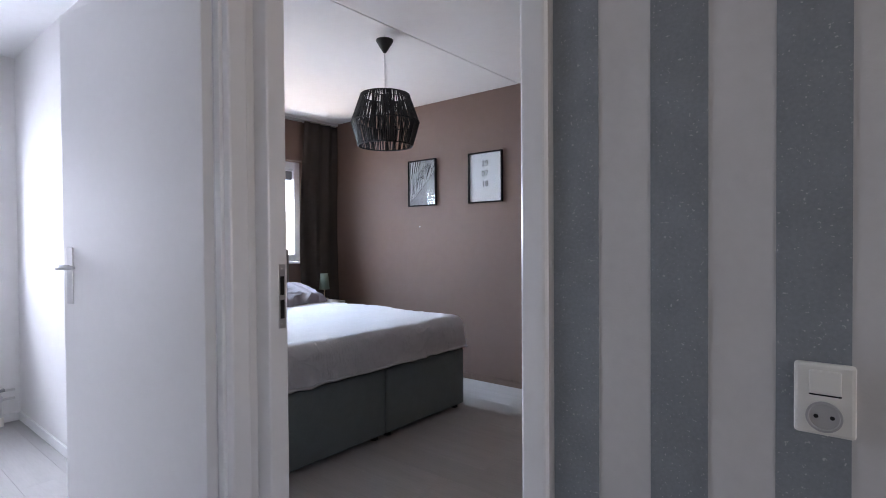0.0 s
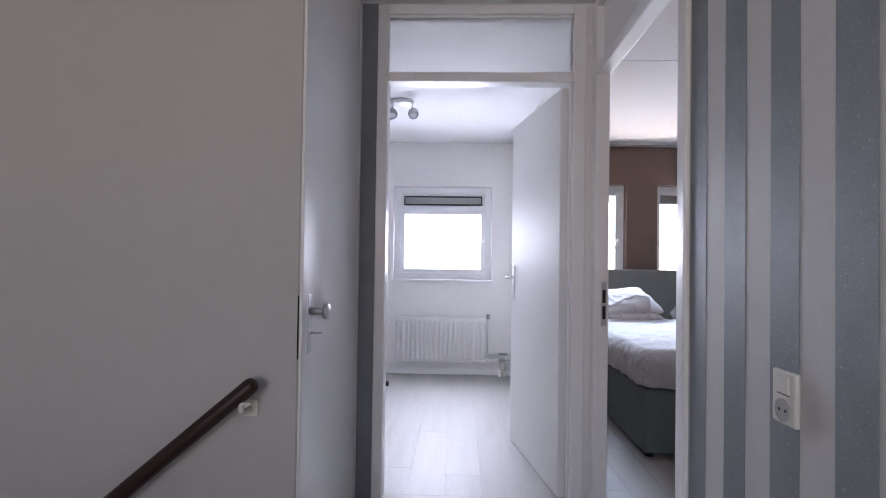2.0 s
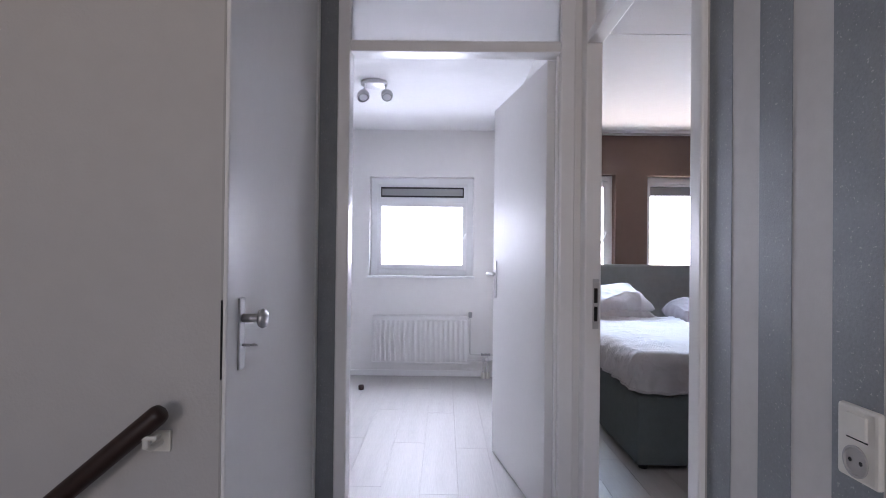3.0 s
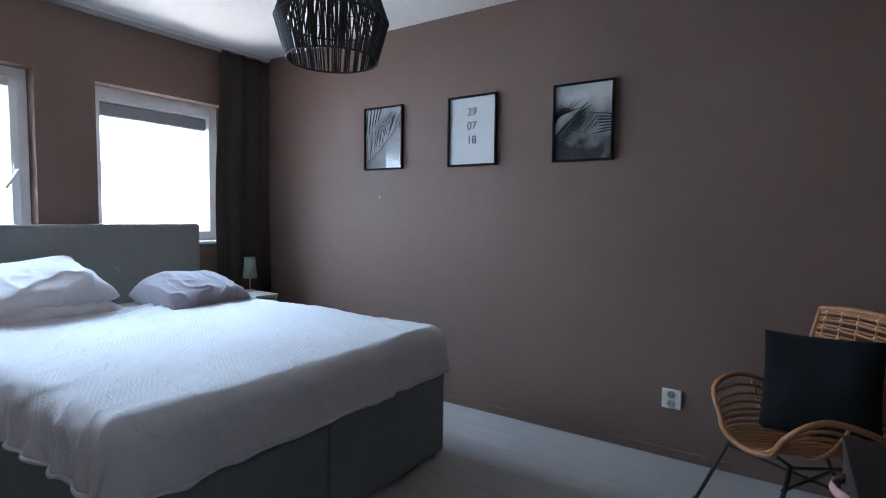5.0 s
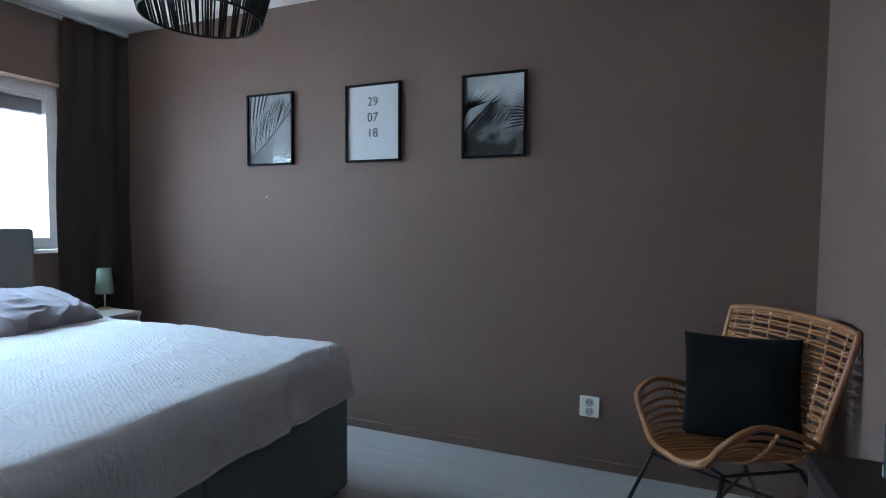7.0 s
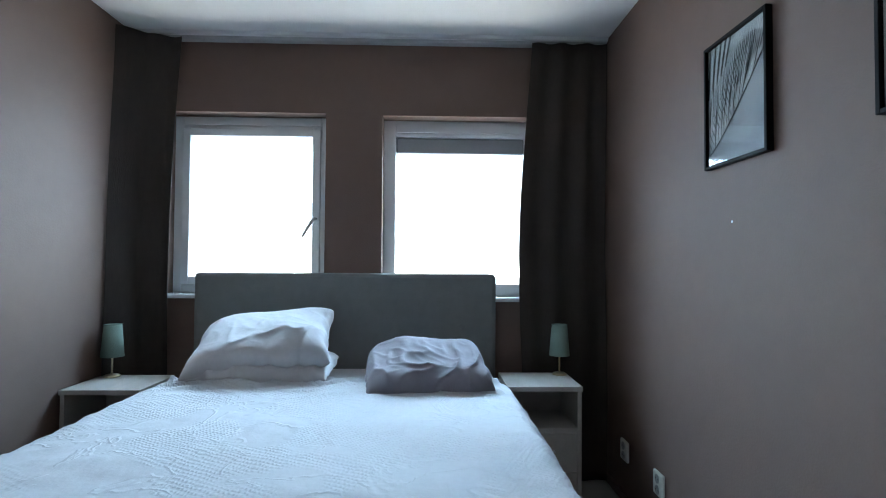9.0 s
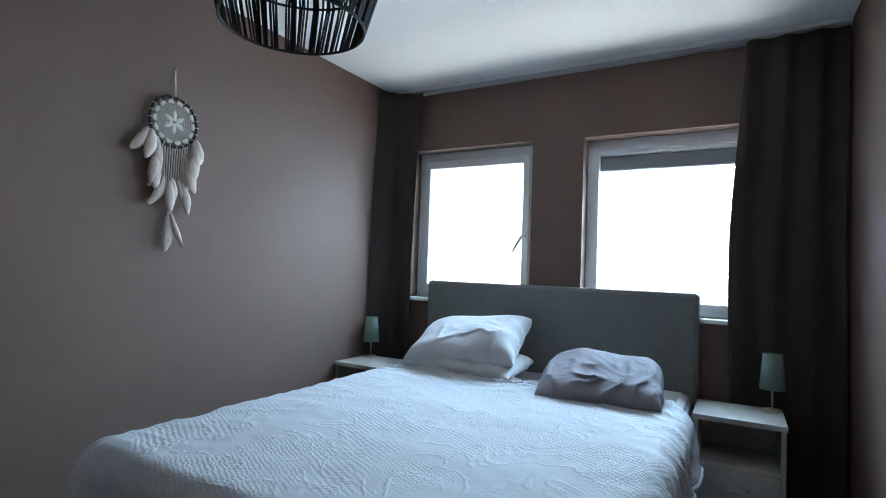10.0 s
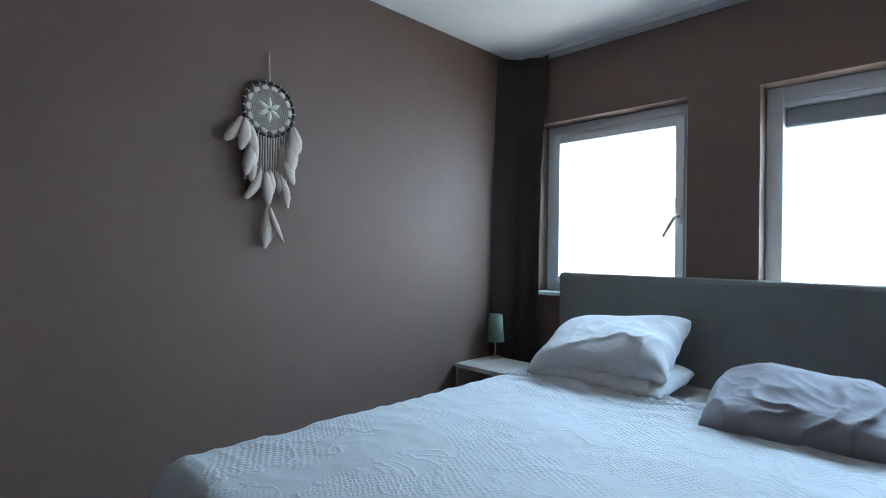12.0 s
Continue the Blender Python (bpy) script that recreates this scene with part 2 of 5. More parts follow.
def sweep(bm, pts, r, seg=8, closed=False):
    """A round bar along a line of points."""
    pts = [Vector(p) for p in pts]
    n = len(pts)
    rings = []
    up = None
    for i, p in enumerate(pts):
        a = pts[(i - 1) % n] if closed or i else p
        c = pts[(i + 1) % n] if closed or i < n - 1 else p
        d = (c - a).normalized()
        if up is None:
            up = d.orthogonal().normalized()
        side = d.cross(up)
        if side.length < 1e-4:
            side = d.orthogonal()
        side.normalize()
        up = side.cross(d).normalized()
        rr = r[i] if isinstance(r, (list, tuple)) else r
        rings.append([bm.verts.new(p + rr * (math.cos(k * 2 * math.pi / seg) * side + math.sin(k * 2 * math.pi / seg) * up)) for k in range(seg)])
    for i in range(n if closed else n - 1):
        a, c = rings[i], rings[(i + 1) % n]
        for k in range(seg):
            bm.faces.new((a[k], a[(k + 1) % seg], c[(k + 1) % seg], c[k]))
    if not closed:
        bm.faces.new(rings[0][::-1])
        bm.faces.new(rings[-1])
    return bm


def lathe(bm, profile, seg=32, at=(0, 0, 0)):
    """A turned body from (radius, height) pairs."""
    rings = []
    for r, z in profile:
        rings.append([bm.verts.new((at[0] + r * math.cos(k * 2 * math.pi / seg), at[1] + r * math.sin(k * 2 * math.pi / seg), at[2] + z)) for k in range(seg)])
    for a, c in zip(rings, rings[1:]):
        for k in range(seg):
            bm.faces.new((a[k], a[(k + 1) % seg], c[(k + 1) % seg], c[k]))
    bm.faces.new(rings[0][::-1])
    bm.faces.new(rings[-1])
    return bm


def mesh_of(name, bm, mat, smooth=False):
    bmesh.ops.recalc_face_normals(bm, faces=bm.faces)
    me = bpy.data.meshes.new(name)
    bm.to_mesh(me)
    bm.free()
    me.materials.append(mat)
    if smooth:
        for p in me.polygons:
            p.use_smooth = True
    return me


def thing(name, at, label, category, group="", kind=""):
    """An Empty at the base of a thing, which holds its parts."""
    ob = new(name)
    ob.empty_display_size = 0.1
    ob.matrix_basis = at if isinstance(at, Matrix) else Matrix.Translation(at)
    return tagged(ob, label, category, group, kind)


def part(name, bm, mat, parent, label="", smooth=False):
    ob = new(name, mesh_of(name, bm, mat, smooth))
    ob.parent = parent
    return tagged(ob, label)


def single(name, bm, mat, label, category, smooth=False, kind="", at=None, group=""):
    """A thing that is one mesh."""
    ob = new(name, mesh_of(name, bm, mat, smooth))
    if at is not None:
        ob.matrix_basis = at if isinstance(at, Matrix) else Matrix.Translation(at)
    return tagged(ob, label, category, group, kind)


def setting(name, bm, mat, label, category, smooth=False):
    return single(name, bm, mat, label, category, smooth, "structure")


# ---- structure ----
def wall_with_openings(bm, x0, x1, y0, y1, z0, z1, holes):
    """A wall along y, with rectangular holes (y0, y1, z0, z1), as one closed mesh."""
    ys = sorted({y0, y1, *[h[0] for h in holes], *[h[1] for h in holes]})
    zs = sorted({z0, z1, *[h[2] for h in holes], *[h[3] for h in holes]})
    made = {}

    def vert(x, i, j):
        if (x, i, j) not in made:
            made[x, i, j] = bm.verts.new((x, ys[i], zs[j]))
        return made[x, i, j]

    def solid(i, j):
        if not (0 <= i < len(ys) - 1 and 0 <= j < len(zs) - 1):
            return False
        y, z = (ys[i] + ys[i + 1]) / 2, (zs[j] + zs[j + 1]) / 2
        return not any(h[0] < y < h[1] and h[2] < z < h[3] for h in holes)

    for i in range(len(ys) - 1):
        for j in range(len(zs) - 1):
            if not solid(i, j):
                continue
            for x in (x0, x1):
                bm.faces.new([vert(x, i, j), vert(x, i + 1, j), vert(x, i + 1, j + 1), vert(x, i, j + 1)])
            for (di, dj), (p, q) in (((-1, 0), ((i, j), (i, j + 1))), ((1, 0), ((i + 1, j), (i + 1, j + 1))), ((0, -1), ((i, j), (i + 1, j))), ((0, 1), ((i, j + 1), (i + 1, j + 1)))):
                if not solid(i + di, j + dj):
                    bm.faces.new([vert(x0, *p), vert(x0, *q), vert(x1, *q), vert(x1, *p)])
    return bm


OUT = FACADE - 0.30
BASE, TOP = -0.25, 2.65
MIDP = (PART0 + PART1) / 2
setting("wall_west_bedroom", wall_with_openings(bmesh.new(), OUT, FACADE, SOUTH, BACK, BASE, TOP, [W1, W2]), M_TAUPE, "taupe painted bedroom wall around the two windows", "wall")
setting("wall_west_small_room", wall_with_openings(bmesh.new(), OUT, FACADE, -1.3, SMALL_N, BASE, TOP, [W3]), M_WHITE_WALL, "white painted wall around the small room's window", "wall")
setting("wall_north_bedroom", boxed(OUT, EAST + 0.1, BACK, BACK + 0.2, BASE, TOP), M_TAUPE, "matt taupe painted bedroom wall with three pictures", "wall")
setting("wall_east_bedroom", boxed(EAST, EAST + 0.1, PART1, BACK, BASE, TOP), M_TAUPE, "matt taupe painted wall behind the chest of drawers", "wall")

DOOR_B = (-1.184, -0.280)          # clear opening of the bedroom doorway, along x
DOOR_S = (0.304, 1.196)            # clear opening of the small room's doorway, along y
FRAME_B = (DOOR_B[0] - 0.078, DOOR_B[1] + 0.056)
FRAME_S = (DOOR_S[0] - 0.052, DOOR_S[1] + 0.061)
XH = -1.26                         # hall face of the small room's door wall
XS = XH - 0.07

# partition between the small room and the bedroom: white leaf and taupe leaf, back to back
setting("wall_south_bedroom", boxed(OUT, FRAME_B[0], 1.280, SOUTH, BASE, TOP), M_TAUPE, "matt taupe painted bedroom wall with a hanging dreamcatcher", "wall")
setting("wall_north_small_room", boxed(OUT, XS, SMALL_N, 1.278, BASE, TOP), M_WHITE_WALL, "white painted side wall of the small room", "wall")
bm = boxed(FRAME_B[1], EAST + 0.1, MIDP + 0.001, PART1, BASE, TOP)
setting("wall_south_bedroom_return", bm, M_TAUPE, "matt taupe painted wall beside the bedroom doorway", "wall")
striped = setting("wall_north_hall", boxed(FRAME_B[1], 2.3, PART0, MIDP - 0.001, BASE, TOP), M_PAPER_LIGHT, "hall wall papered in wide grey and pale stripes", "wall")
# door wall of the small room
bm = bmesh.new()
box(bm, XS, XH, -0.3, FRAME_S[0], BASE, TOP)
box(bm, XS, XH, FRAME_S[1], PART0, BASE, TOP)
box(bm, XS, XH, FRAME_S[0], FRAME_S[1], 2.393, TOP)
doorwall = setting("wall_west_hall", bm, M_WHITE_WALL, "white wall around the small room's doorway", "wall")
setting("wall_south_small_room", boxed(OUT, XS, -1.4, -1.3, BASE, TOP), M_WHITE_WALL, "plain white wall closing the small room", "wall")
setting("wall_east_small_room", boxed(XS, XH, -1.4, -0.3, BASE, TOP), M_WHITE_WALL, "plain white wall of the small room", "wall")
# cupboard front and the stair wall
YC, XR = 0.175, -0.305
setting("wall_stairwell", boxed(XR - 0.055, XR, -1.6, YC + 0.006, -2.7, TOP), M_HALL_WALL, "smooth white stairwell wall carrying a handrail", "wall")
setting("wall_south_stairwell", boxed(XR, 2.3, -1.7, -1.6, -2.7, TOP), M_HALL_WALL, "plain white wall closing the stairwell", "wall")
HALL_LIGHT_GAP = (-1.3, 1.0, 0.75, 2.2)          # made-up opening in the hall's far end for the fill lamp, never in view
setting("wall_east_hall", wall_with_openings(bmesh.new(), 2.3, 2.4, -1.7, PART1, -2.7, TOP, [HALL_LIGHT_GAP]), M_HALL_WALL, "plain white wall closing the hall", "wall")
setting("ceiling_hall", boxed(XH, 2.4, -1.7, PART0, HALL_CEIL, HALL_CEIL + 0.1), M_CEIL, "white painted hall ceiling", "ceiling")
setting("ceiling_small_room", boxed(OUT, XS, -1.3, SMALL_N, CEIL, CEIL + 0.1), M_CEIL, "white painted ceiling of the small room", "ceiling")
bm = bmesh.new()
SEAM = -1.80
box(bm, FACADE, SEAM - 0.005, SOUTH, BACK, CEIL, CEIL + 0.1)
box(bm, SEAM + 0.005, EAST, SOUTH, BACK, CEIL, CEIL + 0.1)
box(bm, SEAM - 0.005, SEAM + 0.005, SOUTH, BACK, CEIL + 0.012, CEIL + 0.1)
setting("ceiling_bedroom", bm, M_CEIL, "white ceiling panels with a narrow joint between them", "ceiling")
setting("roof", boxed(OUT - 0.3, 2.6, -2.0, BACK + 0.5, TOP, TOP + 0.2), M_GREYMETAL, "flat roof closing the upper floor", "roof")

# subfloor; the laminate boards lie on it at the end of the file
LAND = 0.12                        # edge of the landing beside the stairwell
bm = bmesh.new()
box(bm, FACADE, EAST, PART0, BACK, -0.2, -0.010)
box(bm, FACADE, XR - 0.08, -1.3, PART0, -0.2, -0.010)
box(bm, XR - 0.08, 2.3, LAND, PART0, -0.2, -0.010)
subfloor = setting("floor", bm, M_FLOOR_GAP, "pale laminate floor laid in long boards", "floor")
setting("floor_below", boxed(XR, 2.3, -1.6, LAND, -2.75, -2.7), M_HALL_WALL, "plain floor at the foot of the stairwell", "floor")

# outside
M_GROUND = material("pale_paving", (0.42, 0.40, 0.37), 0.9, vary=0.1, scale=0.5)
setting("ground", boxed(-400, 400, -400, 400, -3.1, -2.9), M_GROUND, "pale paved ground outside the house", "ground")
# added emissive sheet stands in for the blown-out sky and distance
M_GLOW = bpy.data.materials.new("glowing_backdrop")
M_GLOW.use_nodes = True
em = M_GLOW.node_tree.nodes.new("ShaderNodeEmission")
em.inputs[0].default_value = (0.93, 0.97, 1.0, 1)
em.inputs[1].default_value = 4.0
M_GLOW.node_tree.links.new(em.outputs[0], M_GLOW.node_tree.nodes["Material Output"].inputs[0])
setting("backdrop", boxed(-62, -61, -80, 80, -2.9, 50), M_GLOW, "added glowing sheet standing in for the bright distance beyond the windows", "backdrop")
# ---- windows ----
def window(name, w, label, cassette=None, sash=True, handle_side=1, vent=None, bar=0.055, sill_out=0.04, top_rail=0.0):
    """A plastic window in its opening: frame, sash, pane, sill and handle."""
    y0, y1, z0, z1 = w
    win = thing(name, (FACADE - 0.10, (y0 + y1) / 2, z0), label, "window", kind="structure")
    hy, h = (y1 - y0) / 2, z1 - z0
    xo, xi = -0.09, 0.0

    def ring(nm, a, b, c, d, t, x0, x1, mat=M_PVC, bev=0.003):
        bm = bmesh.new()
        box(bm, x0, x1, a, a + t, c, d, bev)
        box(bm, x0, x1, b - t, b, c, d, bev)
        box(bm, x0 + 0.001, x1 - 0.001, a + t, b - t, c, c + t, bev)
        box(bm, x0 + 0.001, x1 - 0.001, a + t, b - t, d - t, d, bev)
        return part(nm, bm, mat, win)

    ring("window_frame", -hy, hy, 0, h, bar, xo, xi)
    glass_top = h - bar
    if vent:
        zb, zt = vent[0] - z0, vent[1] - z0
        bm = boxed(xo, xi - 0.012, -hy + bar, hy - bar, zb - 0.045, zb - 0.001, 0.004)
        part("transom_bar", bm, M_PVC, win)
        part("vent_surround", boxed(xo + 0.005, xi - 0.026, -hy + bar, hy - bar, zb, h - bar), M_PVC, win)
        bar += 0.022
        v = part("vent_grille", boxed(xi - 0.025, xi - 0.017, -hy + bar + 0.008, hy - bar - 0.008, zb + 0.004, zt, 0.003), M_GREYMETAL, win, "grey ventilation grille with dark edges")
        for k in range(2):
            zc = zb + (0.006 if k == 0 else zt - zb - 0.018)
            part("grille_edge", boxed(xi - 0.019, xi - 0.012, -hy + bar + 0.008, hy - bar - 0.008, zc, zc + 0.015, 0.002), M_BLACK, v)
        for k in range(2):
            yy = (-hy + bar + 0.008) if k == 0 else (hy - bar - 0.020)
            part("grille_end", boxed(xi - 0.019, xi - 0.011, yy, yy + 0.012, zb + 0.019, zt - 0.019, 0.002), M_BLACK, v)
        bar -= 0.022
        glass_top = zb - 0.046
    if cassette:
        part("roller_screen_cassette", boxed(xo - 0.02, xi - 0.03, -hy + bar, hy - bar, cassette[0] - z0, cassette[1] - z0, 0.01), M_GREYMETAL, win, "rolled-up dark grey insect screen")
        part("top_rail", boxed(xo, xi - 0.008, -hy + bar, hy - bar, cassette[1] - z0 + 0.001, h - bar - 0.001, 0.003), M_PVC, win)
    if top_rail:
        glass_top -= top_rail
        part("top_rail", boxed(xo, xi - 0.004, -hy + bar, hy - bar, glass_top + 0.001, h - bar - 0.001, 0.004), M_PVC, win)
    a, b, c, d = -hy + bar, hy - bar, bar, glass_top
    if sash:
        s = 0.042
        ring("sash", a + 0.001, b - 0.001, c + 0.001, d - 0.001, s, xo + 0.02, xi + 0.015)
        a, b, c, d = a + s, b - s, c + s, d - s
        hy0 = (b + s * 0.5) if handle_side > 0 else (a - s * 0.5)
        hz = h * 0.42
        hb = part("handle", boxed(xi + 0.015, xi + 0.024, hy0 - 0.014, hy0 + 0.014, hz - 0.035, hz + 0.035, 0.003), M_PVC, win)
        bm = sweep(bmesh.new(), [(xi + 0.02, hy0, hz), (xi + 0.055, hy0, hz), (xi + 0.062, hy0 - 0.01 * handle_side, hz - 0.012), (xi + 0.06, hy0 - 0.045 * handle_side, hz - 0.07), (xi + 0.058, hy0 - 0.062 * handle_side, hz - 0.10)], 0.0085, 10)
        part("lever", bm, M_PVC, hb, "slim white window lever", True)
    pane = part("pane", boxed(xo + 0.040, xo + 0.046, a - 0.004, b + 0.004, c - 0.004, d + 0.004), M_GLASS, win, "clear glass pane")
    pane.visible_shadow = False
    part("window_sill", boxed(-0.005, 0.10 + sill_out, -hy - 0.012, hy + 0.012, -0.022, 0.0, 0.005), M_PVC, win, "white window sill")
    return win


window("window_1", W1, "white plastic tilting window above the bed", handle_side=1, bar=0.045, top_rail=0.020)
window("window_2", W2, "white plastic fixed window with a rolled-up screen", cassette=(1.748, 1.836), sash=False, bar=0.065)
window("window_3", W3, "white plastic window with a ventilation grille", handle_side=1, vent=(1.703, 1.808), bar=0.062)


# ---- door frames ----
def doorframe_s():
    """Frame of the small room's doorway, with a closed panel above the door."""
    a, b = DOOR_S
    fr = thing("door_frame", (XH, (a + b) / 2, 0), "white gloss door frame with a pane over the door", "door frame", kind="structure")
    cy = (a + b) / 2
    x0, x1 = XS - XH - 0.012, 0.014
    part("jamb", boxed(x0, x1, FRAME_S[0] - cy, a - cy, 0, 2.393, 0.006), M_ENAMEL, fr)
    part("jamb", boxed(x0, x1, b - cy, FRAME_S[1] - cy, 0, 2.393, 0.006), M_ENAMEL, fr)
    part("transom", boxed(x0, x1 - 0.002, a - cy, b - cy, 2.022, 2.067, 0.005), M_ENAMEL, fr)
    part("head", boxed(x0, x1 - 0.002, a - cy, b - cy, 2.354, 2.393, 0.005), M_ENAMEL, fr)
    part("upper_panel", boxed(x0 + 0.03, x1 - 0.035, a - cy, b - cy, 2.067, 2.354), M_FROSTED, fr, "frosted white pane above the door")
    part("door_stop_strip", boxed(x0 + 0.045, x0 + 0.06, b - cy - 0.012, b - cy, 0, 2.022, 0.002), M_ENAMEL, fr)
    bm = bmesh.new()
    box(bm, x1 - 0.034, x1 - 0.022, a - cy, b - cy, 2.067, 2.077, 0.003)
    box(bm, x1 - 0.034, x1 - 0.022, a - cy, b - cy, 2.344, 2.354, 0.003)
    part("glazing_bead", bm, M_ENAMEL, fr)
    return fr


def doorframe_b():
    a, b = DOOR_B
    fr = thing("door_frame", ((a + b) / 2, PART0, 0), "white gloss bedroom door frame with a panel above", "door frame", kind="structure")
    cx = (a + b) / 2
    y0, y1 = -0.014, PART1 - PART0 + 0.008
    head = 2.035
    part("jamb", boxed(FRAME_B[0] - cx, a - cx, y0, y1, 0, 2.393, 0.006), M_ENAMEL, fr)
    part("jamb", boxed(b - cx, FRAME_B[1] - cx, y0, y1, 0, 2.393, 0.006), M_ENAMEL, fr)
    part("transom", boxed(a - cx, b - cx, y0 + 0.002, y1, head, head + 0.045, 0.005), M_ENAMEL, fr)
    part("head", boxed(a - cx, b - cx, y0 + 0.002, y1, 2.354, 2.393, 0.005), M_ENAMEL, fr)
    part("upper_panel", boxed(a - cx, b - cx, y0 + 0.035, y1 - 0.03, head + 0.045, 2.354), M_ENAMEL, fr, "flat white panel above the doorway")
    st = part("strike_plate", boxed(a - cx, a - cx + 0.003, 0.018, 0.043, 0.866, 1.070, 0.001), M_CHROME, fr, "metal strike plate with two slots")
    for z in (0.897, 0.972):
        part("slot", boxed(a - cx + 0.0025, a - cx + 0.0042, 0.024, 0.038, z, z + 0.060), M_DARKHOLE, st)
    for z in (0.880, 1.056):
        part("screw", lathe(bmesh.new(), [(0.004, 0), (0.004, 0.002), (0.001, 0.003)], 10, (0, 0, 0)), M_CHROME, st).matrix_basis = pose(a - cx + 0.003, 0.031, z, 0, 90, 0)
    return fr


doorframe_s()
doorframe_b()
setting("wall_over_bedroom_door", boxed(FRAME_B[0], FRAME_B[1], PART0, PART1, 2.394, TOP), M_WHITE_WALL, "white wall over the bedroom doorway", "wall")


def lever_handle(parent, x, y, z, side, reach):
    """Back plate and lever on a door leaf, on the side given along y."""
    pl = part("handle_plate", boxed(x - 0.02, x + 0.02, min(y, y + side * 0.006), max(y, y + side * 0.006), z - 0.14, z + 0.075, 0.002), M_CHROME, parent, "steel back plate")
    bm = sweep(bmesh.new(), [(x, y + side * 0.004, z), (x, y + side * 0.042, z), (x + reach * 0.012, y + side * 0.052, z), (x + reach * 0.05, y + side * 0.054, z + 0.002), (x + reach * 0.115, y + side * 0.05, z + 0.001)], [0.009, 0.009, 0.0095, 0.0095, 0.008], 10)
    part("lever", bm, M_CHROME, pl, "steel lever", True)


# open leaf of the small room's door, hung on the jamb beside the bedroom
leaf = thing("door_1", pose(XS - 0.006, DOOR_S[1] - 0.004, 0.006, 0, 0, 180 + 10.5), "flat white gloss door standing wide open", "door", kind="structure")
part("door_leaf", boxed(0.0, 0.83, 0.0, 0.040, 0, 2.012, 0.003), M_GLOSS, leaf)
lever_handle(leaf, 0.775, 0.040, 1.045, 1, -1)
lever_handle(leaf, 0.775, 0.0, 1.045, -1, -1)

# built-in cupboard with a flat door, beside the stairwell
cup = thing("built_in_cupboard", ((XH + XR) / 2, YC, 0), "flat white gloss door of a built-in cupboard", "cupboard", kind="structure")
cx = (XH + XR) / 2
part("frame_post", boxed(XR - 0.055 - cx, XR + 0.004 - cx, 0.0065, 0.018, 0, HALL_CEIL, 0.004), M_ENAMEL, cup)
part("frame_post", boxed(XH - cx, XH + 0.03 - cx, -0.06, 0.0, 0, HALL_CEIL, 0.003), M_ENAMEL, cup)
cd = part("door", boxed(XH + 0.034 - cx, XR - 0.060 - cx, -0.05, -0.006, 0.008, HALL_CEIL - 0.004, 0.004), M_ENAMEL, cup)
# grey and black strips laid on as the shade of the frame's gap
part("gap_shade_strip", boxed(XR - cx, XR + 0.0015 - cx, 0.001, 0.0062, 0, HALL_CEIL), M_SHADE_GREY, cup)
part("gap_shade_dark", boxed(XR - cx, XR + 0.0025 - cx, 0.002, 0.0062, 0.86, 1.05), M_DARKHOLE, cup, "thin dark strip for the deeper shade in the gap beside the frame")
kx = -0.445 - cx
pl = part("lock_plate", boxed(kx - 0.019, kx + 0.019, -0.006, 0.0, 0.854, 1.044, 0.002), M_CHROME, cd, "steel lock plate")
bm = sweep(bmesh.new(), [(kx, -0.002, 0.990), (kx, 0.045, 0.990)], 0.012, 16)
part("knob_neck", bm, M_CHROME, pl, "", True)
part("knob", lathe(bmesh.new(), [(0.012, 0), (0.024, 0.004), (0.027, 0.012), (0.024, 0.02), (0.01, 0.024)], 24), M_CHROME, pl, "round steel knob", True).matrix_basis = pose(kx, 0.042, 0.990, -90, 0, 0)
bm = sweep(bmesh.new(), [(kx, -0.002, 0.918), (kx, 0.02, 0.918)], 0.004, 8)
sweep(bm, [(kx - 0.012, 0.028, 0.918), (kx, 0.038, 0.918), (kx + 0.002, 0.028, 0.918), (kx, 0.018, 0.918)], 0.003, 6, True)
part("key", bm, M_CHROME, pl, "small key in the lock", True)
part("inner_box", boxed(XH - cx, XR - 0.060 - cx, -0.55, -0.50, 0, HALL_CEIL), M_DARKHOLE, cup)

# handrail going down the stairs
rail = thing("handrail", (XR + 0.072, 0.068, 0.796), "round dark-stained wooden handrail on pale wall brackets", "handrail")
dy, dz = -math.cos(radians(40.4)), -math.sin(radians(40.4))
bm = sweep(bmesh.new(), [(0, 0.012, 0.010), (0, 0.008, 0.0066), (0, 0, 0), (0, 0.3 * dy, 0.3 * dz), (0, 1.0 * dy, 1.0 * dz), (0, 2.0 * dy, 2.0 * dz)], [0.012, 0.020, 0.0235, 0.0235, 0.0235, 0.0235], 20)
part("rail", bm, M_WOODRAIL, rail, "", True)
for d in (0.035, 0.62, 1.25, 1.85):
    br = part("bracket", boxed(-0.072, -0.063, d * dy - 0.022, d * dy + 0.022, d * dz - 0.085, d * dz - 0.035, 0.003), M_SOCKET, rail, "pale metal wall bracket")
    bm = sweep(bmesh.new(), [(-0.068, d * dy, d * dz - 0.06), (-0.02, d * dy, d * dz - 0.06), (0, d * dy, d * dz - 0.05), (0, d * dy, d * dz - 0.018)], 0.008, 10)
    part("bracket_arm", bm, M_SOCKET, br)
    part("saddle", boxed(-0.012, 0.012, d * dy - 0.03, d * dy + 0.03, d * dz - 0.032, d * dz - 0.022, 0.003), M_SOCKET, br)

# stairs going down from the landing
stairs = thing("stairs", (0.4, LAND, 0), "closed white stairs going down from the landing", "stairs", kind="structure")
for k in range(8):
    part("step", boxed(XR - 0.4, 0.6, -0.22 * (k + 1), -0.22 * k + 0.02, -0.185 * (k + 1) - 0.035, -0.185 * (k + 1), 0.006), M_WOODRAIL, stairs)

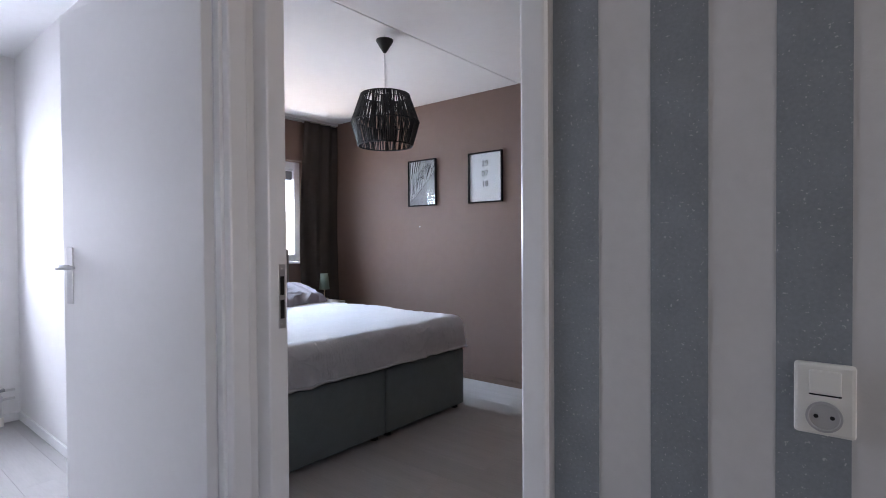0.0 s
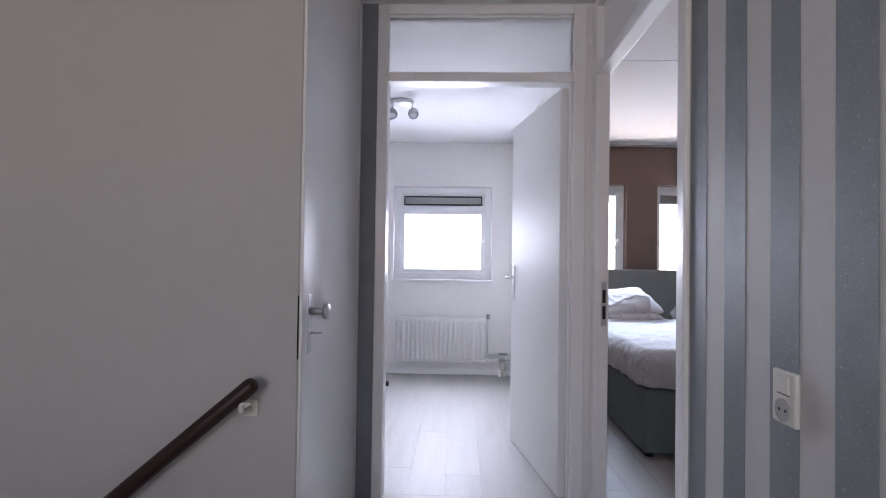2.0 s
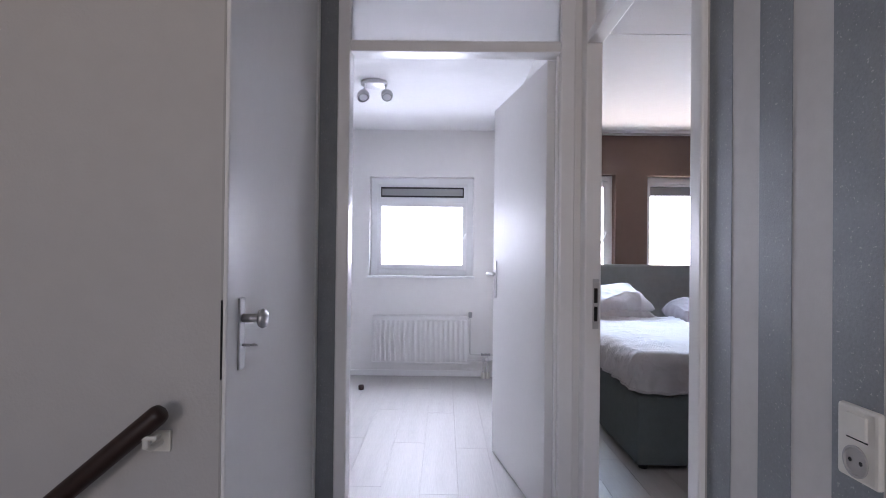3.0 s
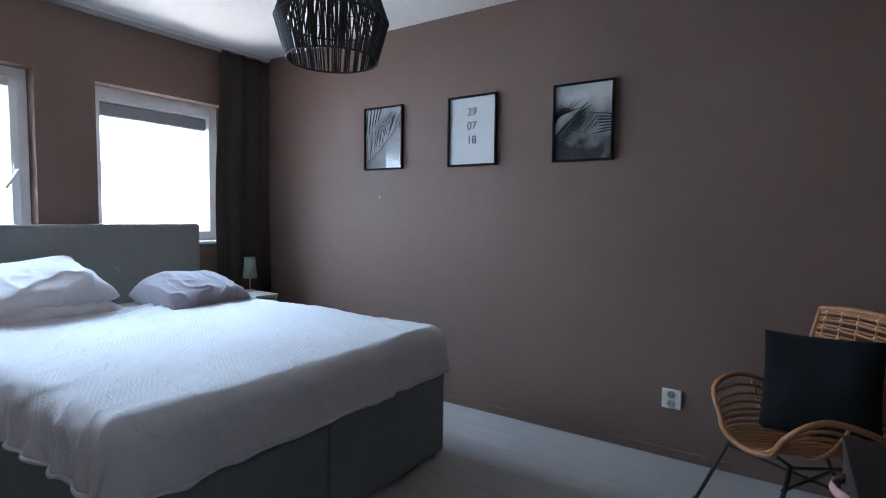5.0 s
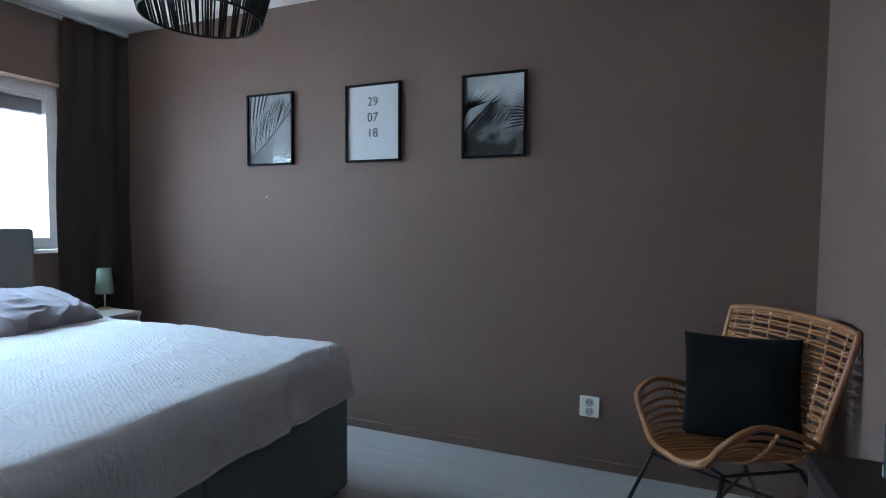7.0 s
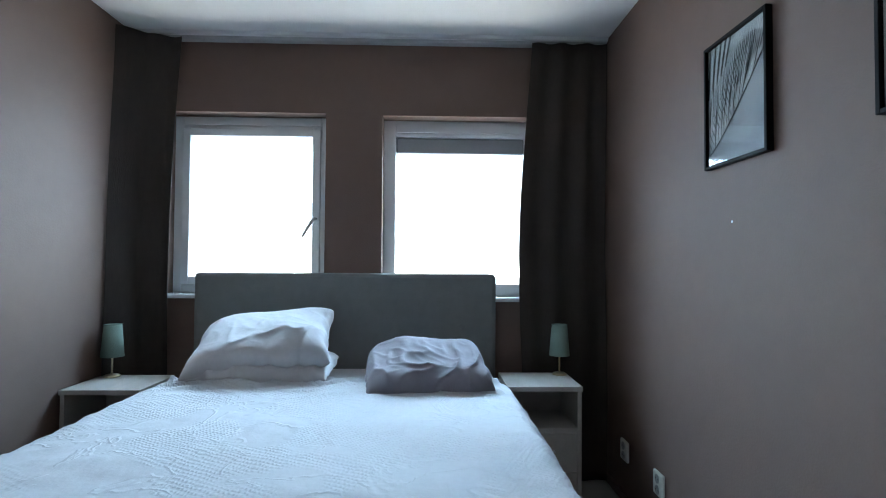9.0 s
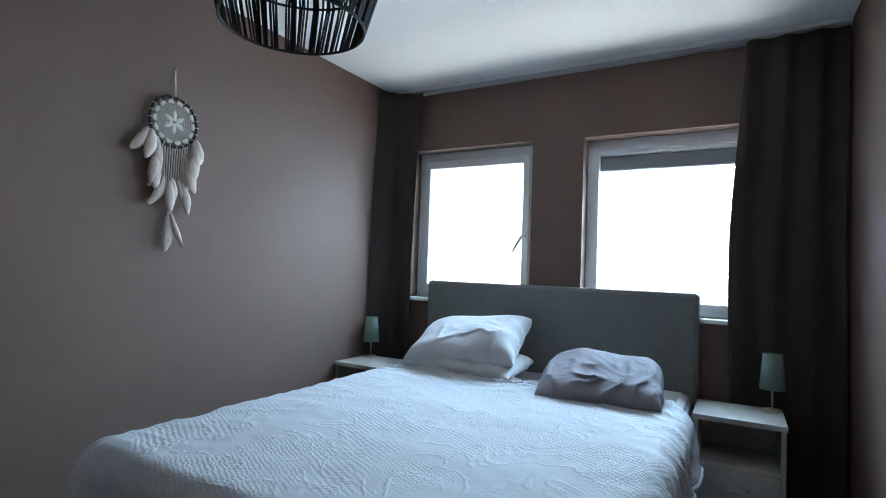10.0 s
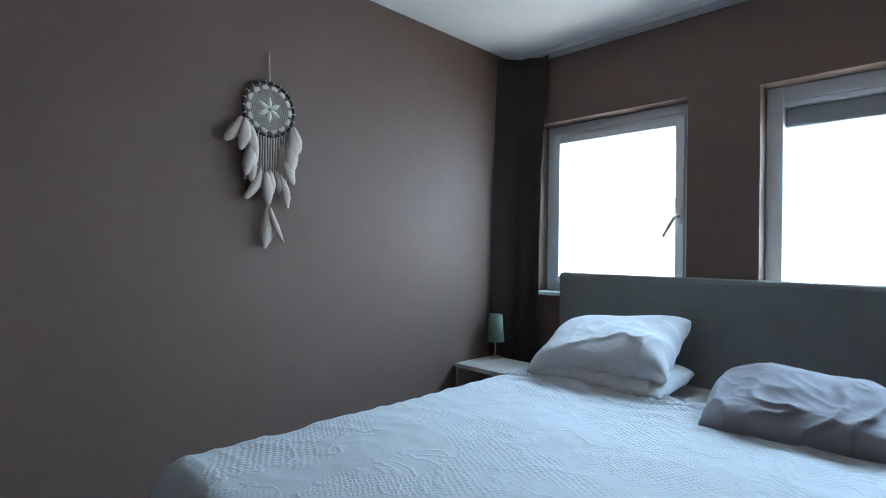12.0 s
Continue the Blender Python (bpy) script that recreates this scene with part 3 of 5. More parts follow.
# ---- striped wallpaper: dark stripes laid on the pale ground ----
k = 0
x = -0.212
while x < 2.28:
    part("wallpaper_stripe", boxed(max(x, FRAME_B[1] + 0.001), min(x + 0.091, 2.29), PART0 - 0.0015, PART0, 0, HALL_CEIL), M_PAPER_DARK, striped, "grey glittering stripe" if k == 0 else "")
    x += 0.1845
    k += 1
part("wallpaper_stripe", boxed(XH, XH + 0.0015, YC, FRAME_S[0], 0, HALL_CEIL), M_PAPER_DARK, doorwall, "grey glittering stripe")


# ---- switch and sockets ----
def socket_disc(parent, r=0.019):
    bm = lathe(bmesh.new(), [(r + 0.003, 0.0), (r + 0.003, 0.0025), (r, 0.003), (r - 0.001, 0.0008), (0.002, 0.0008)], 28)
    d = part("socket_well", bm, M_SHADE_GREY, parent)
    for s in (-1, 1):
        part("pin_hole", lathe(bmesh.new(), [(0.003, 0.0004), (0.003, 0.0014)], 12, (s * 0.0095, 0, 0)), M_DARKHOLE, d)
    return d


combo = thing("switch_and_socket", (0.217, PART0, 0.910), "cream plastic light switch above a socket", "light switch")
part("plate", boxed(-0.0365, 0.0365, -0.012, 0.0, -0.052, 0.052, 0.005), M_SOCKET, combo)
part("rocker", boxed(-0.018, 0.020, -0.016, -0.010, 0.008, 0.042, 0.0025), M_SOCKET, combo, "square rocker")
part("rocker_shadow_gap", boxed(-0.018, 0.020, -0.0125, -0.0118, 0.0055, 0.0078), M_DARKHOLE, combo)
socket_disc(combo).matrix_basis = pose(0.0, -0.0125, -0.024, 90, 0, 0)

for n, (sx, sz) in enumerate(((-0.974, 0.290), (-3.70, 0.252), (-3.332, 0.247))):
    so = thing("wall_socket", (sx, BACK, sz), "square white double wall socket low on the wall", "socket", group="bedroom wall sockets")
    part("plate", boxed(-0.044, 0.044, -0.014, 0.0, -0.048, 0.048, 0.006), M_SOCKET, so)
    for zz in (-0.022, 0.022):
        socket_disc(so, 0.015).matrix_basis = pose(0, -0.0145, zz, 90, 0, 0)

# ---- skirting ----
setting("baseboard", boxed(FACADE, EAST, BACK - 0.010, BACK, 0.0, 0.045, 0.003), M_TAUPE, "low taupe skirting along the picture wall", "skirting")
bm = boxed(EAST - 0.010, EAST, PART1, BACK - 0.011, 0.0, 0.045, 0.003)
setting("baseboard_east", bm, M_TAUPE, "low taupe skirting along the end wall", "skirting")
setting("baseboard_small_room", boxed(FACADE, FACADE + 0.010, -1.3, SMALL_N - 0.012, 0.0, 0.055, 0.003), M_GLOSS, "low white skirting under the radiator", "skirting")
setting("baseboard_small_room_side", boxed(FACADE + 0.011, XS - 0.02, SMALL_N - 0.011, SMALL_N, 0.0, 0.055, 0.003), M_GLOSS, "low white skirting of the small room", "skirting")

# ---- bed ----
BX0, BX1, BY0, BY1 = -3.925, -1.885, 1.767, 3.226
BCX, BCY = (BX0 + BX1) / 2, (BY0 + BY1) / 2
bed = thing("box_spring_bed", (BCX, BCY, 0), "double bed with a blue-grey upholstered base and headboard", "bed")
hx, hy = (BX1 - BX0) / 2, (BY1 - BY0) / 2
for s in (0, 1):
    y0, y1 = (-hy, -0.022) if s == 0 else (-0.018, hy)
    b = part("base_box", boxed(-hx, hx, y0, y1, 0.025, 0.405, 0.014), M_BED, bed)
    for ex in (-hx + 0.1, hx - 0.05):
        for ey in (y0 + 0.05, y1 - 0.05):
            part("foot", lathe(bmesh.new(), [(0.025, 0), (0.028, 0.028)], 14, (ex, ey, 0)), M_BLACK, b)
part("mattress", boxed(-hx + 0.01, hx - 0.015, -hy + 0.015, hy - 0.015, 0.406, 0.60, 0.045), M_SHEET, bed, "white mattress")
hb = part("headboard", boxed(-hx - 0.070, -hx - 0.002, 1.678 - BCY, 3.236 - BCY, 0.02, 1.080, 0.022), M_HEAD, bed, "upholstered headboard with sunken buttons")
for zz in (0.80,):
    for k in range(4):
        part("button", lathe(bmesh.new(), [(0.018, -0.001), (0.014, 0.001), (0.006, 0.002)], 16), M_HEAD, hb, "", True).matrix_basis = pose(-hx - 0.002, -0.55 + k * 0.37, zz, 0, 90, 0)


def drape(x_head, x_foot, y0, y1, z, drops, r, seed, nu=190, nv=150):
    """A bedspread over a box: it rolls over the foot and both sides and hangs in shallow folds."""
    bm = bmesh.new()
    (dfoot, dl, dr) = drops
    lu, lv = (x_foot - x_head) + dfoot, (y1 - y0) + dl + dr
    grid = []
    for i in range(nu + 1):
        row = []
        u = i / nu * lu
        for j in range(nv + 1):
            v = j / nv * lv - dl
            ou = max(0.0, u - (x_foot - x_head))
            ov = v if v < 0 else max(0.0, v - (y1 - y0))
            bx, by = x_head + min(u, x_foot - x_head), y0 + min(max(v, 0), y1 - y0)
            d = math.hypot(ou, ov)
            ang = math.atan2(ov, ou)
            if ou > 0 and ov:
                # the corner is eased round, so its hem hangs no lower than the sides
                dside = dl if ov < 0 else dr
                fu, fv = ou / dfoot, abs(ov) / dside
                ang = math.copysign(math.atan2(fv, fu), ov)
                d = max(fu, fv) * (dfoot * math.cos(ang) ** 2 + dside * math.sin(ang) ** 2)
            n1 = noise.noise(Vector((u * 2.1, v * 2.1, seed)))
            n2 = noise.noise(Vector((u * 6.5, v * 7.5, seed + 4)))
            n3 = noise.noise(Vector((u * 17, v * 17, seed + 9)))
            pull = (1 - abs(noise.noise(Vector((u * 6.5 + 1.5 * n1 + v * 2.0, v * 1.6, seed + 13))))) ** 5 - 0.25
            if d < 1e-6:
                ruck = math.exp(-(u / 0.16) ** 2) * (1 - abs(noise.noise(Vector((u * 14 + 2 * n1, v * 4.5, seed + 6))))) ** 3
                p = Vector((bx, by, z + 0.010 * n1 + 0.004 * n2 + 0.002 * n3 + 0.032 * ruck + 0.006 * pull * math.exp(-(v / 0.22) ** 2)))
            else:
                nx, ny = math.cos(ang), math.sin(ang)
                a = min(d / r, math.pi / 2)
                out = r * math.sin(a)
                down = r * (1 - math.cos(a)) + max(0.0, d - r * math.pi / 2)
                hang = max(0.0, down - r * 0.5)
                along = by if ou > abs(ov) else bx
                fold = math.sin(along * 17 + 3.0 * n1 + 2 * ang) * 0.5 + n2
                crimp = math.sin(along * 46 + 5 * n1 + 2 * n2) * (0.5 + n1)
                out += hang * (0.12 + 0.09 * fold + 0.08 * crimp) + 0.008 * n3 + (0.013 * pull * math.exp(-ou / 0.15) if ov < 0 else 0.006 * pull)
                blend = math.exp(-d / 0.08)
                p = Vector((bx + nx * out, by + ny * out, z - down + blend * (0.010 * n1 + 0.004 * n2 + 0.002 * n3 + (0.006 * pull if ov < 0 and ou == 0 else 0.0))))
            row.append(bm.verts.new(p))
        grid.append(row)
    for i in range(nu):
        for j in range(nv):
            bm.faces.new((grid[i][j], grid[i + 1][j], grid[i + 1][j + 1], grid[i][j + 1]))
    hem = [grid[i][0].co.copy() for i in range(nu)] + [grid[nu][j].co.copy() for j in range(nv)] + [grid[i][nv].co.copy() for i in range(nu, -1, -1)]
    return bm, hem


spread, hem_line = drape(-3.42, BX1 - 0.06, BY0 + 0.05, BY1 - 0.05, 0.632, (0.245, 0.225, 0.27), 0.075, 3.0)
cover = new("bedspread", mesh_of("bedspread", spread, M_SPREAD, True))
part("hem", sweep(bmesh.new(), hem_line, 0.0075, 6), M_SPREAD, cover, "narrow stitched hem", True)
tagged(cover, "pale grey crinkled cotton bedspread draped over the bed", "bedspread")
sol = cover.modifiers.new("thickness", "SOLIDIFY")
sol.thickness = 0.012
sol.offset = -1


def pillow(name, m, a, b, top, bottom, rnd, mat, label, seed, folds=0.02, slump=0.0, peak=0.0):
    """A soft pillow: a puffed case resting on its flattened underside, with folds running to the front edge."""
    bm = bmesh.new()
    n = 84
    for side in (1, -1):
        g = []
        for i in range(n + 1):
            row = []
            for j in range(n + 1):
                u, v = i / n * 2 - 1, j / n * 2 - 1
                u, v = math.sin(u * math.pi / 2), math.sin(v * math.pi / 2)
                e = (max(0.0, 1 - u ** 4) * max(0.0, 1 - v ** 4)) ** 0.42
                x = a * u * math.sqrt(1 - rnd * v * v) * (1 - 0.06 * (1 - v * v) * abs(u) ** 3)
                y = b * v * math.sqrt(1 - rnd * u * u) * (1 - 0.06 * (1 - u * u) * abs(v) ** 3)
                w = noise.noise(Vector((u * 1.3, v * 1.3, seed + side * 3)))
                bend = noise.noise(Vector((u * 1.1, v * 1.1, seed + 40)))
                ridge = (1 - abs(noise.noise(Vector((u * 0.9 + bend, v * 2.4 + 0.8 * bend + u * 0.6, seed + 8))))) ** 6
                small = (1 - abs(noise.noise(Vector((u * 3.1 + v * 1.3 + bend, v * 4.2 - u * 1.6, seed + 28))))) ** 8
                front = min(1.0, max(0.0, (u + 0.35) / 1.1))
                puff = e * (1 + 0.18 * w - slump * u)
                h = top if side > 0 else bottom
                z = side * h * puff + (peak * max(0.0, -u) ** 2 * max(0.0, v) ** 3 if side < 0 else 0.0)
                if side > 0:
                    z += e * (folds * (ridge - 0.4) * (0.15 + 1.1 * front) + 0.22 * folds * (small - 0.15)) + peak * max(0.0, -u) ** 2 * max(0.0, v) ** 3
                x += e ** 0.5 * folds * 1.3 * (ridge - 0.4) * front
                x += 0.010 * noise.noise(Vector((v * 3, 1.0, seed))) * abs(u)
                y += 0.012 * noise.noise(Vector((u * 3, v * 3, seed + 20)))
                row.append(bm.verts.new((x, y, z)))
            g.append(row)
        for i in range(n):
            for j in range(n):
                bm.faces.new((g[i][j], g[i + 1][j], g[i + 1][j + 1], g[i][j + 1]))
    bmesh.ops.remove_doubles(bm, verts=bm.verts, dist=0.0006)
    return single(name, bm, mat, label, "pillow", True, at=m, group="pillows on the bed")


pillow("pillow", pose(-3.57, 2.175, 0.664, 0, 3, 2), 0.215, 0.302, 0.06, 0.04, 0.12, M_PILLOW_LIGHT, "light grey cotton pillow lying flat on the bed", 5, 0.014)
pillow("pillow", pose(-3.60, 2.150, 0.757, 6, 18, 8), 0.225, 0.297, 0.112, 0.085, -0.02, M_PILLOW_LIGHT, "creased light grey pillow lying on another pillow", 1, 0.010, 0.0, 0.035)
pillow("pillow", pose(-3.44, 2.880, 0.660, 2, 9, 6), 0.220, 0.268, 0.116, 0.06, 0.13, M_PILLOW_DARK, "creased mauve-grey pillow leaning on the headboard", 12, 0.018, 0.22)


# ---- curtains and track ----
def curtain(y0, y1, x, label, seed, draw, swell=0.0):
    """A floor-length gathered curtain hung close under the ceiling."""
    bm = bmesh.new()
    nu, nz = 120, 40
    g = []
    for j in range(nz + 1):
        z = 0.015 + (CEIL - 0.035 - 0.015) * j / nz
        row = []
        for i in range(nu + 1):
            s = i / nu
            t = j / nz
            ph = s * (y1 - y0) / 0.125 * 2 * math.pi
            amp = 0.011 * (0.7 + 0.3 * t) * (1 + 0.4 * noise.noise(Vector((s * 4, z * 0.8, seed))))
            dx = amp * math.sin(ph + 0.9 * noise.noise(Vector((s * 3, z * 1.3, seed + 5))))
            yy = y0 + (y1 - y0) * s + draw * math.sin(math.pi * min(1.0, (1 - t) * 0.9)) * (1 - s if y0 > 2.5 else s) + 0.010 * noise.noise(Vector((s * 5, z * 1.1, seed + 9)))
            row.append(bm.verts.new((x + dx + swell * (1 - s) ** 2 * (1 - 0.3 * t), yy, z)))
        g.append(row)
    for j in range(nz):
        for i in range(nu):
            bm.faces.new((g[j][i], g[j][i + 1], g[j + 1][i + 1], g[j + 1][i]))
    ob = single("curtain", bm, M_CURTAIN, label, "curtain", True, group="bedroom curtains")
    so = ob.modifiers.new("thickness", "SOLIDIFY")
    so.thickness = 0.003
    return ob


curtain(SOUTH + 0.012, 1.592, -3.937, "drawn-back dark brown floor-length curtain beside a window", 2.0, -0.045, 0.20)
curtain(3.425, BACK - 0.015, -3.937, "drawn-back dark brown floor-length curtain in the corner", 7.0, -0.065)
track = thing("curtain_track", (-3.937, (SOUTH + BACK) / 2, CEIL), "white curtain track fixed under the ceiling", "curtain track")
half = (BACK - SOUTH) / 2 - 0.004
part("track_profile", boxed(-0.012, 0.012, -half, half, -0.020, 0.0, 0.002), M_PVC, track)
setting("trim", boxed(FACADE, FACADE + 0.045, SOUTH, BACK, CEIL - 0.034, CEIL - 0.008, 0.002), M_PIPE_GREY, "narrow white ceiling trim over the windows", "trim")
single("filler_spot", lathe(bmesh.new(), [(0.0045, 0.0), (0.004, 0.0012), (0.001, 0.0016)], 14), M_PVC, "small white filler spot on the taupe wall", "filler spot", True, at=pose(-2.82, BACK, 1.27, 90, 0, 0))
# ---- nightstands and table lamps ----
def nightstand(x_front, y0, z_top, label):
    w, d, t = 0.330, 0.295, 0.018
    ns = thing("nightstand", (x_front - d / 2, y0 + w / 2, 0), label, "nightstand", group="nightstands beside the bed")
    hx, hy = d / 2, w / 2
    part("top", boxed(-hx - 0.004, hx + 0.006, -hy - 0.004, hy + 0.004, z_top - 0.022, z_top, 0.002), M_NIGHT, ns)
    part("side_panel", boxed(-hx, hx, -hy, -hy + t, 0, z_top - 0.0225, 0.001), M_NIGHT, ns)
    part("side_panel", boxed(-hx, hx, hy - t, hy, 0, z_top - 0.0225, 0.001), M_NIGHT, ns)
    part("back_panel", boxed(-hx, -hx + 0.008, -hy + t, hy - t, 0.03, z_top - 0.0225), M_NIGHT, ns)
    part("shelf", boxed(-hx + 0.009, hx - 0.004, -hy + t, hy - t, z_top - 0.205, z_top - 0.187), M_NIGHT, ns)
    part("bottom_panel", boxed(-hx + 0.009, hx - 0.004, -hy + t, hy - t, 0.03, 0.048), M_NIGHT, ns)
    for z0, z1 in ((0.05, z_top - 0.382), (z_top - 0.378, z_top - 0.207)):
        dr = part("drawer_front", boxed(hx - 0.018, hx + 0.001, -hy + t + 0.002, hy - t - 0.002, z0, z1, 0.002), M_NIGHT, ns)
        zc = (z0 + z1) / 2 + 0.01
        bm = sweep(bmesh.new(), [(hx, -0.04, zc), (hx + 0.02, -0.04, zc), (hx + 0.022, -0.035, zc), (hx + 0.022, 0.035, zc), (hx + 0.02, 0.04, zc), (hx, 0.04, zc)], 0.004, 8)
        part("handle", bm, M_CHROME, dr, "slim metal bar handle", True)
    return ns


nightstand(-3.548, 3.242, 0.588, "pale oak nightstand with open niche and drawers")
nightstand(-3.480, 1.332, 0.588, "pale oak nightstand standing by the dreamcatcher wall")

M_BRASS = material("pale_brass", (0.60, 0.50, 0.33), 0.3, metal=0.9, vary=0.05)


def table_lamp(x, y, z, label):
    la = thing("table_lamp", (x, y, z), label, "table lamp", group="mint bedside lamps")
    part("base", lathe(bmesh.new(), [(0.036, 0), (0.036, 0.005), (0.030, 0.009), (0.006, 0.012)], 28), M_BRASS, la, "round pale metal base", True)
    part("stem", lathe(bmesh.new(), [(0.0042, 0.010), (0.0042, 0.18)], 12), M_BRASS, la, "thin pale metal stem", True)
    bm = lathe(bmesh.new(), [(0.050, 0.095), (0.0375, 0.246), (0.036, 0.246), (0.0485, 0.095)], 36)
    bm.faces.ensure_lookup_table()
    sh = part("shade", bm, M_MINT, la, "tapered mint green shade", True)
    part("shade_ring", sweep(bmesh.new(), [(0.0376 * math.cos(a * math.pi / 14), 0.0376 * math.sin(a * math.pi / 14), 0.246) for a in range(28)], 0.0012, 6, True), M_MINT, sh)
    return la


table_lamp(-3.800, 3.535, 0.588, "small mint green lamp on the pale nightstand")
table_lamp(-3.738, 1.392, 0.588, "small mint green lamp beside the dark curtain")

# ---- pictures ----
def print_material(name, a, b, scale, contrast, rise=0.0):
    m = bpy.data.materials.new(name)
    m.use_nodes = True
    nt = m.node_tree
    bs = nt.nodes["Principled BSDF"]
    bs.inputs["Roughness"].default_value = 0.6
    tc = nt.nodes.new("ShaderNodeTexCoord")
    n = nt.nodes.new("ShaderNodeTexNoise")
    n.inputs["Scale"].default_value = scale
    n.inputs["Detail"].default_value = 2
    mr = nt.nodes.new("ShaderNodeMapRange")
    mid = 0.5 + rise * 0.22
    mr.inputs["From Min"].default_value = mid - contrast
    mr.inputs["From Max"].default_value = mid + contrast
    mx = nt.nodes.new("ShaderNodeMix")
    mx.data_type = "RGBA"
    mx.inputs["A"].default_value = (a, a, a * 1.02, 1)
    mx.inputs["B"].default_value = (b, b, b * 0.98, 1)
    nt.links.new(tc.outputs["Object"], n.inputs["Vector"])
    sep = nt.nodes.new("ShaderNodeSeparateXYZ")
    up = nt.nodes.new("ShaderNodeMath")
    up.operation = "MULTIPLY_ADD"
    up.inputs[1].default_value = rise
    nt.links.new(tc.outputs["Object"], sep.inputs[0])
    nt.links.new(sep.outputs["Z"], up.inputs[0])
    nt.links.new(n.outputs["Fac"], up.inputs[2])
    nt.links.new(up.outputs[0], mr.inputs["Value"])
    nt.links.new(mr.outputs[0], mx.inputs["Factor"])
    nt.links.new(mx.outputs["Result"], bs.inputs["Base Color"])
    return m


M_FRAME = material("matt_black_frame", (0.005, 0.0045, 0.005), 0.6, spec=0.12, vary=0.1)
M_PRINT_LIGHT = print_material("grey_botanical_print", 0.30, 0.56, 6, 0.16, 0.4)
M_PRINT_WHITE = material("white_print_paper", (0.88, 0.88, 0.87), 0.7, vary=0.01)
M_PRINT_DARK = print_material("dark_misty_print", 0.030, 0.70, 7.0, 0.20, 1.1)
M_INK = material("black_ink", (0.02, 0.02, 0.022), 0.7)
M_INK_GREY = material("dark_grey_ink", (0.05, 0.05, 0.05), 0.7)
M_INK_MIST = material("misty_grey_ink", (0.42, 0.41, 0.40), 0.7)
M_INK_PALE = material("pale_grey_ink", (0.74, 0.73, 0.71), 0.7)


def blade(bm, x, z, ang, length, width, y, bend=0.0, n=6):
    """One printed leaf blade: a flat tapering strip that bends on its way."""
    rows, a = [], ang
    for i in range(n + 1):
        t = i / n
        w = width * math.sin(math.pi * (0.12 + 0.88 * t)) + 0.0002
        rows.append((bm.verts.new((x - math.sin(a) * w, y, z + math.cos(a) * w)), bm.verts.new((x + math.sin(a) * w, y, z - math.cos(a) * w))))
        x, z = x + math.cos(a) * length / n, z + math.sin(a) * length / n
        a += bend / n
    for p, q in zip(rows, rows[1:]):
        bm.faces.new((p[0], p[1], q[1], q[0]))


def clip_to(bm, hx, z0, z1):
    for co, no in (((hx, 0, 0), (1, 0, 0)), ((-hx, 0, 0), (-1, 0, 0)), ((0, 0, z1), (0, 0, 1)), ((0, 0, z0), (0, 0, -1))):
        bmesh.ops.bisect_plane(bm, geom=[*bm.verts, *bm.edges, *bm.faces], plane_co=co, plane_no=no, clear_outer=True)
    return bm


def picture(x0, x1, z0, z1, label, paper):
    hx, h = (x1 - x0) / 2, z1 - z0
    pic = thing("framed_picture", ((x0 + x1) / 2, BACK, z0), label, "picture", group="three pictures in black frames")
    t = 0.011
    for a, b, c, d in ((-hx, -hx + t, 0, h), (hx - t, hx, 0, h), (-hx + t, hx - t, 0, t), (-hx + t, hx - t, h - t, h)):
        part("frame_bar", boxed(a, b, -0.022, -0.001, c, d, 0.0015), M_FRAME, pic)
    part("print", boxed(-hx + t, hx - t, -0.010, -0.006, t, h - t), paper, pic)
    pane = part("pane", boxed(-hx + t, hx - t, -0.0165, -0.015, t, h - t), M_GLASS_PIC, pic, "glossy picture glass")
    pane.visible_shadow = False
    return pic, hx - t, t, h - t


random.seed(4)
pic, hx, z0, z1 = picture(-2.942, -2.618, 1.449, 1.857, "black-framed grey print of drooping feathery fronds", M_PRINT_LIGHT)
dark, pale = bmesh.new(), bmesh.new()
for k in range(44):
    # leaflets stream up and over from a rib that climbs across the sheet
    t = k / 43
    x, z = -0.145 + 0.30 * t, 0.045 + 0.27 * t ** 1.25
    for bm, off, y in ((dark, 0.0, -0.0108), (pale, 0.0034, -0.0112)):
        blade(bm, x + off, z, radians(random.uniform(84, 98) - 30 * t), random.uniform(0.16, 0.27), random.uniform(0.0014, 0.0030), y, random.uniform(-0.35, 0.15))
    if k:
        sweep(dark, [(px, -0.0116, pz), (x, -0.0116, z)], 0.0016, 4)
    px, pz = x, z
for k in range(9):
    x = -0.145 + 0.012 * k
    blade(pale if k % 2 else dark, x, 0.23 + 0.010 * k, radians(88 - 2 * k), 0.18, 0.0055, -0.0119, -0.1)
for k in range(26):
    t = k / 25
    x, z = -0.15 + 0.25 * t, 0.10 + 0.27 * math.sin(t * 1.75)
    blade(dark, x, z, radians(-62 - 25 * t), random.uniform(0.05, 0.10), 0.0016, -0.0122, 0.3)
part("print_fronds", clip_to(dark, hx, z0, z1), M_INK_GREY, pic)
part("print_fronds", clip_to(pale, hx, z0, z1), M_INK_PALE, pic)

pic, hx, z0, z1 = picture(-2.272, -1.944, 1.446, 1.853, "black-framed white poster with a date in black figures", M_PRINT_WHITE)
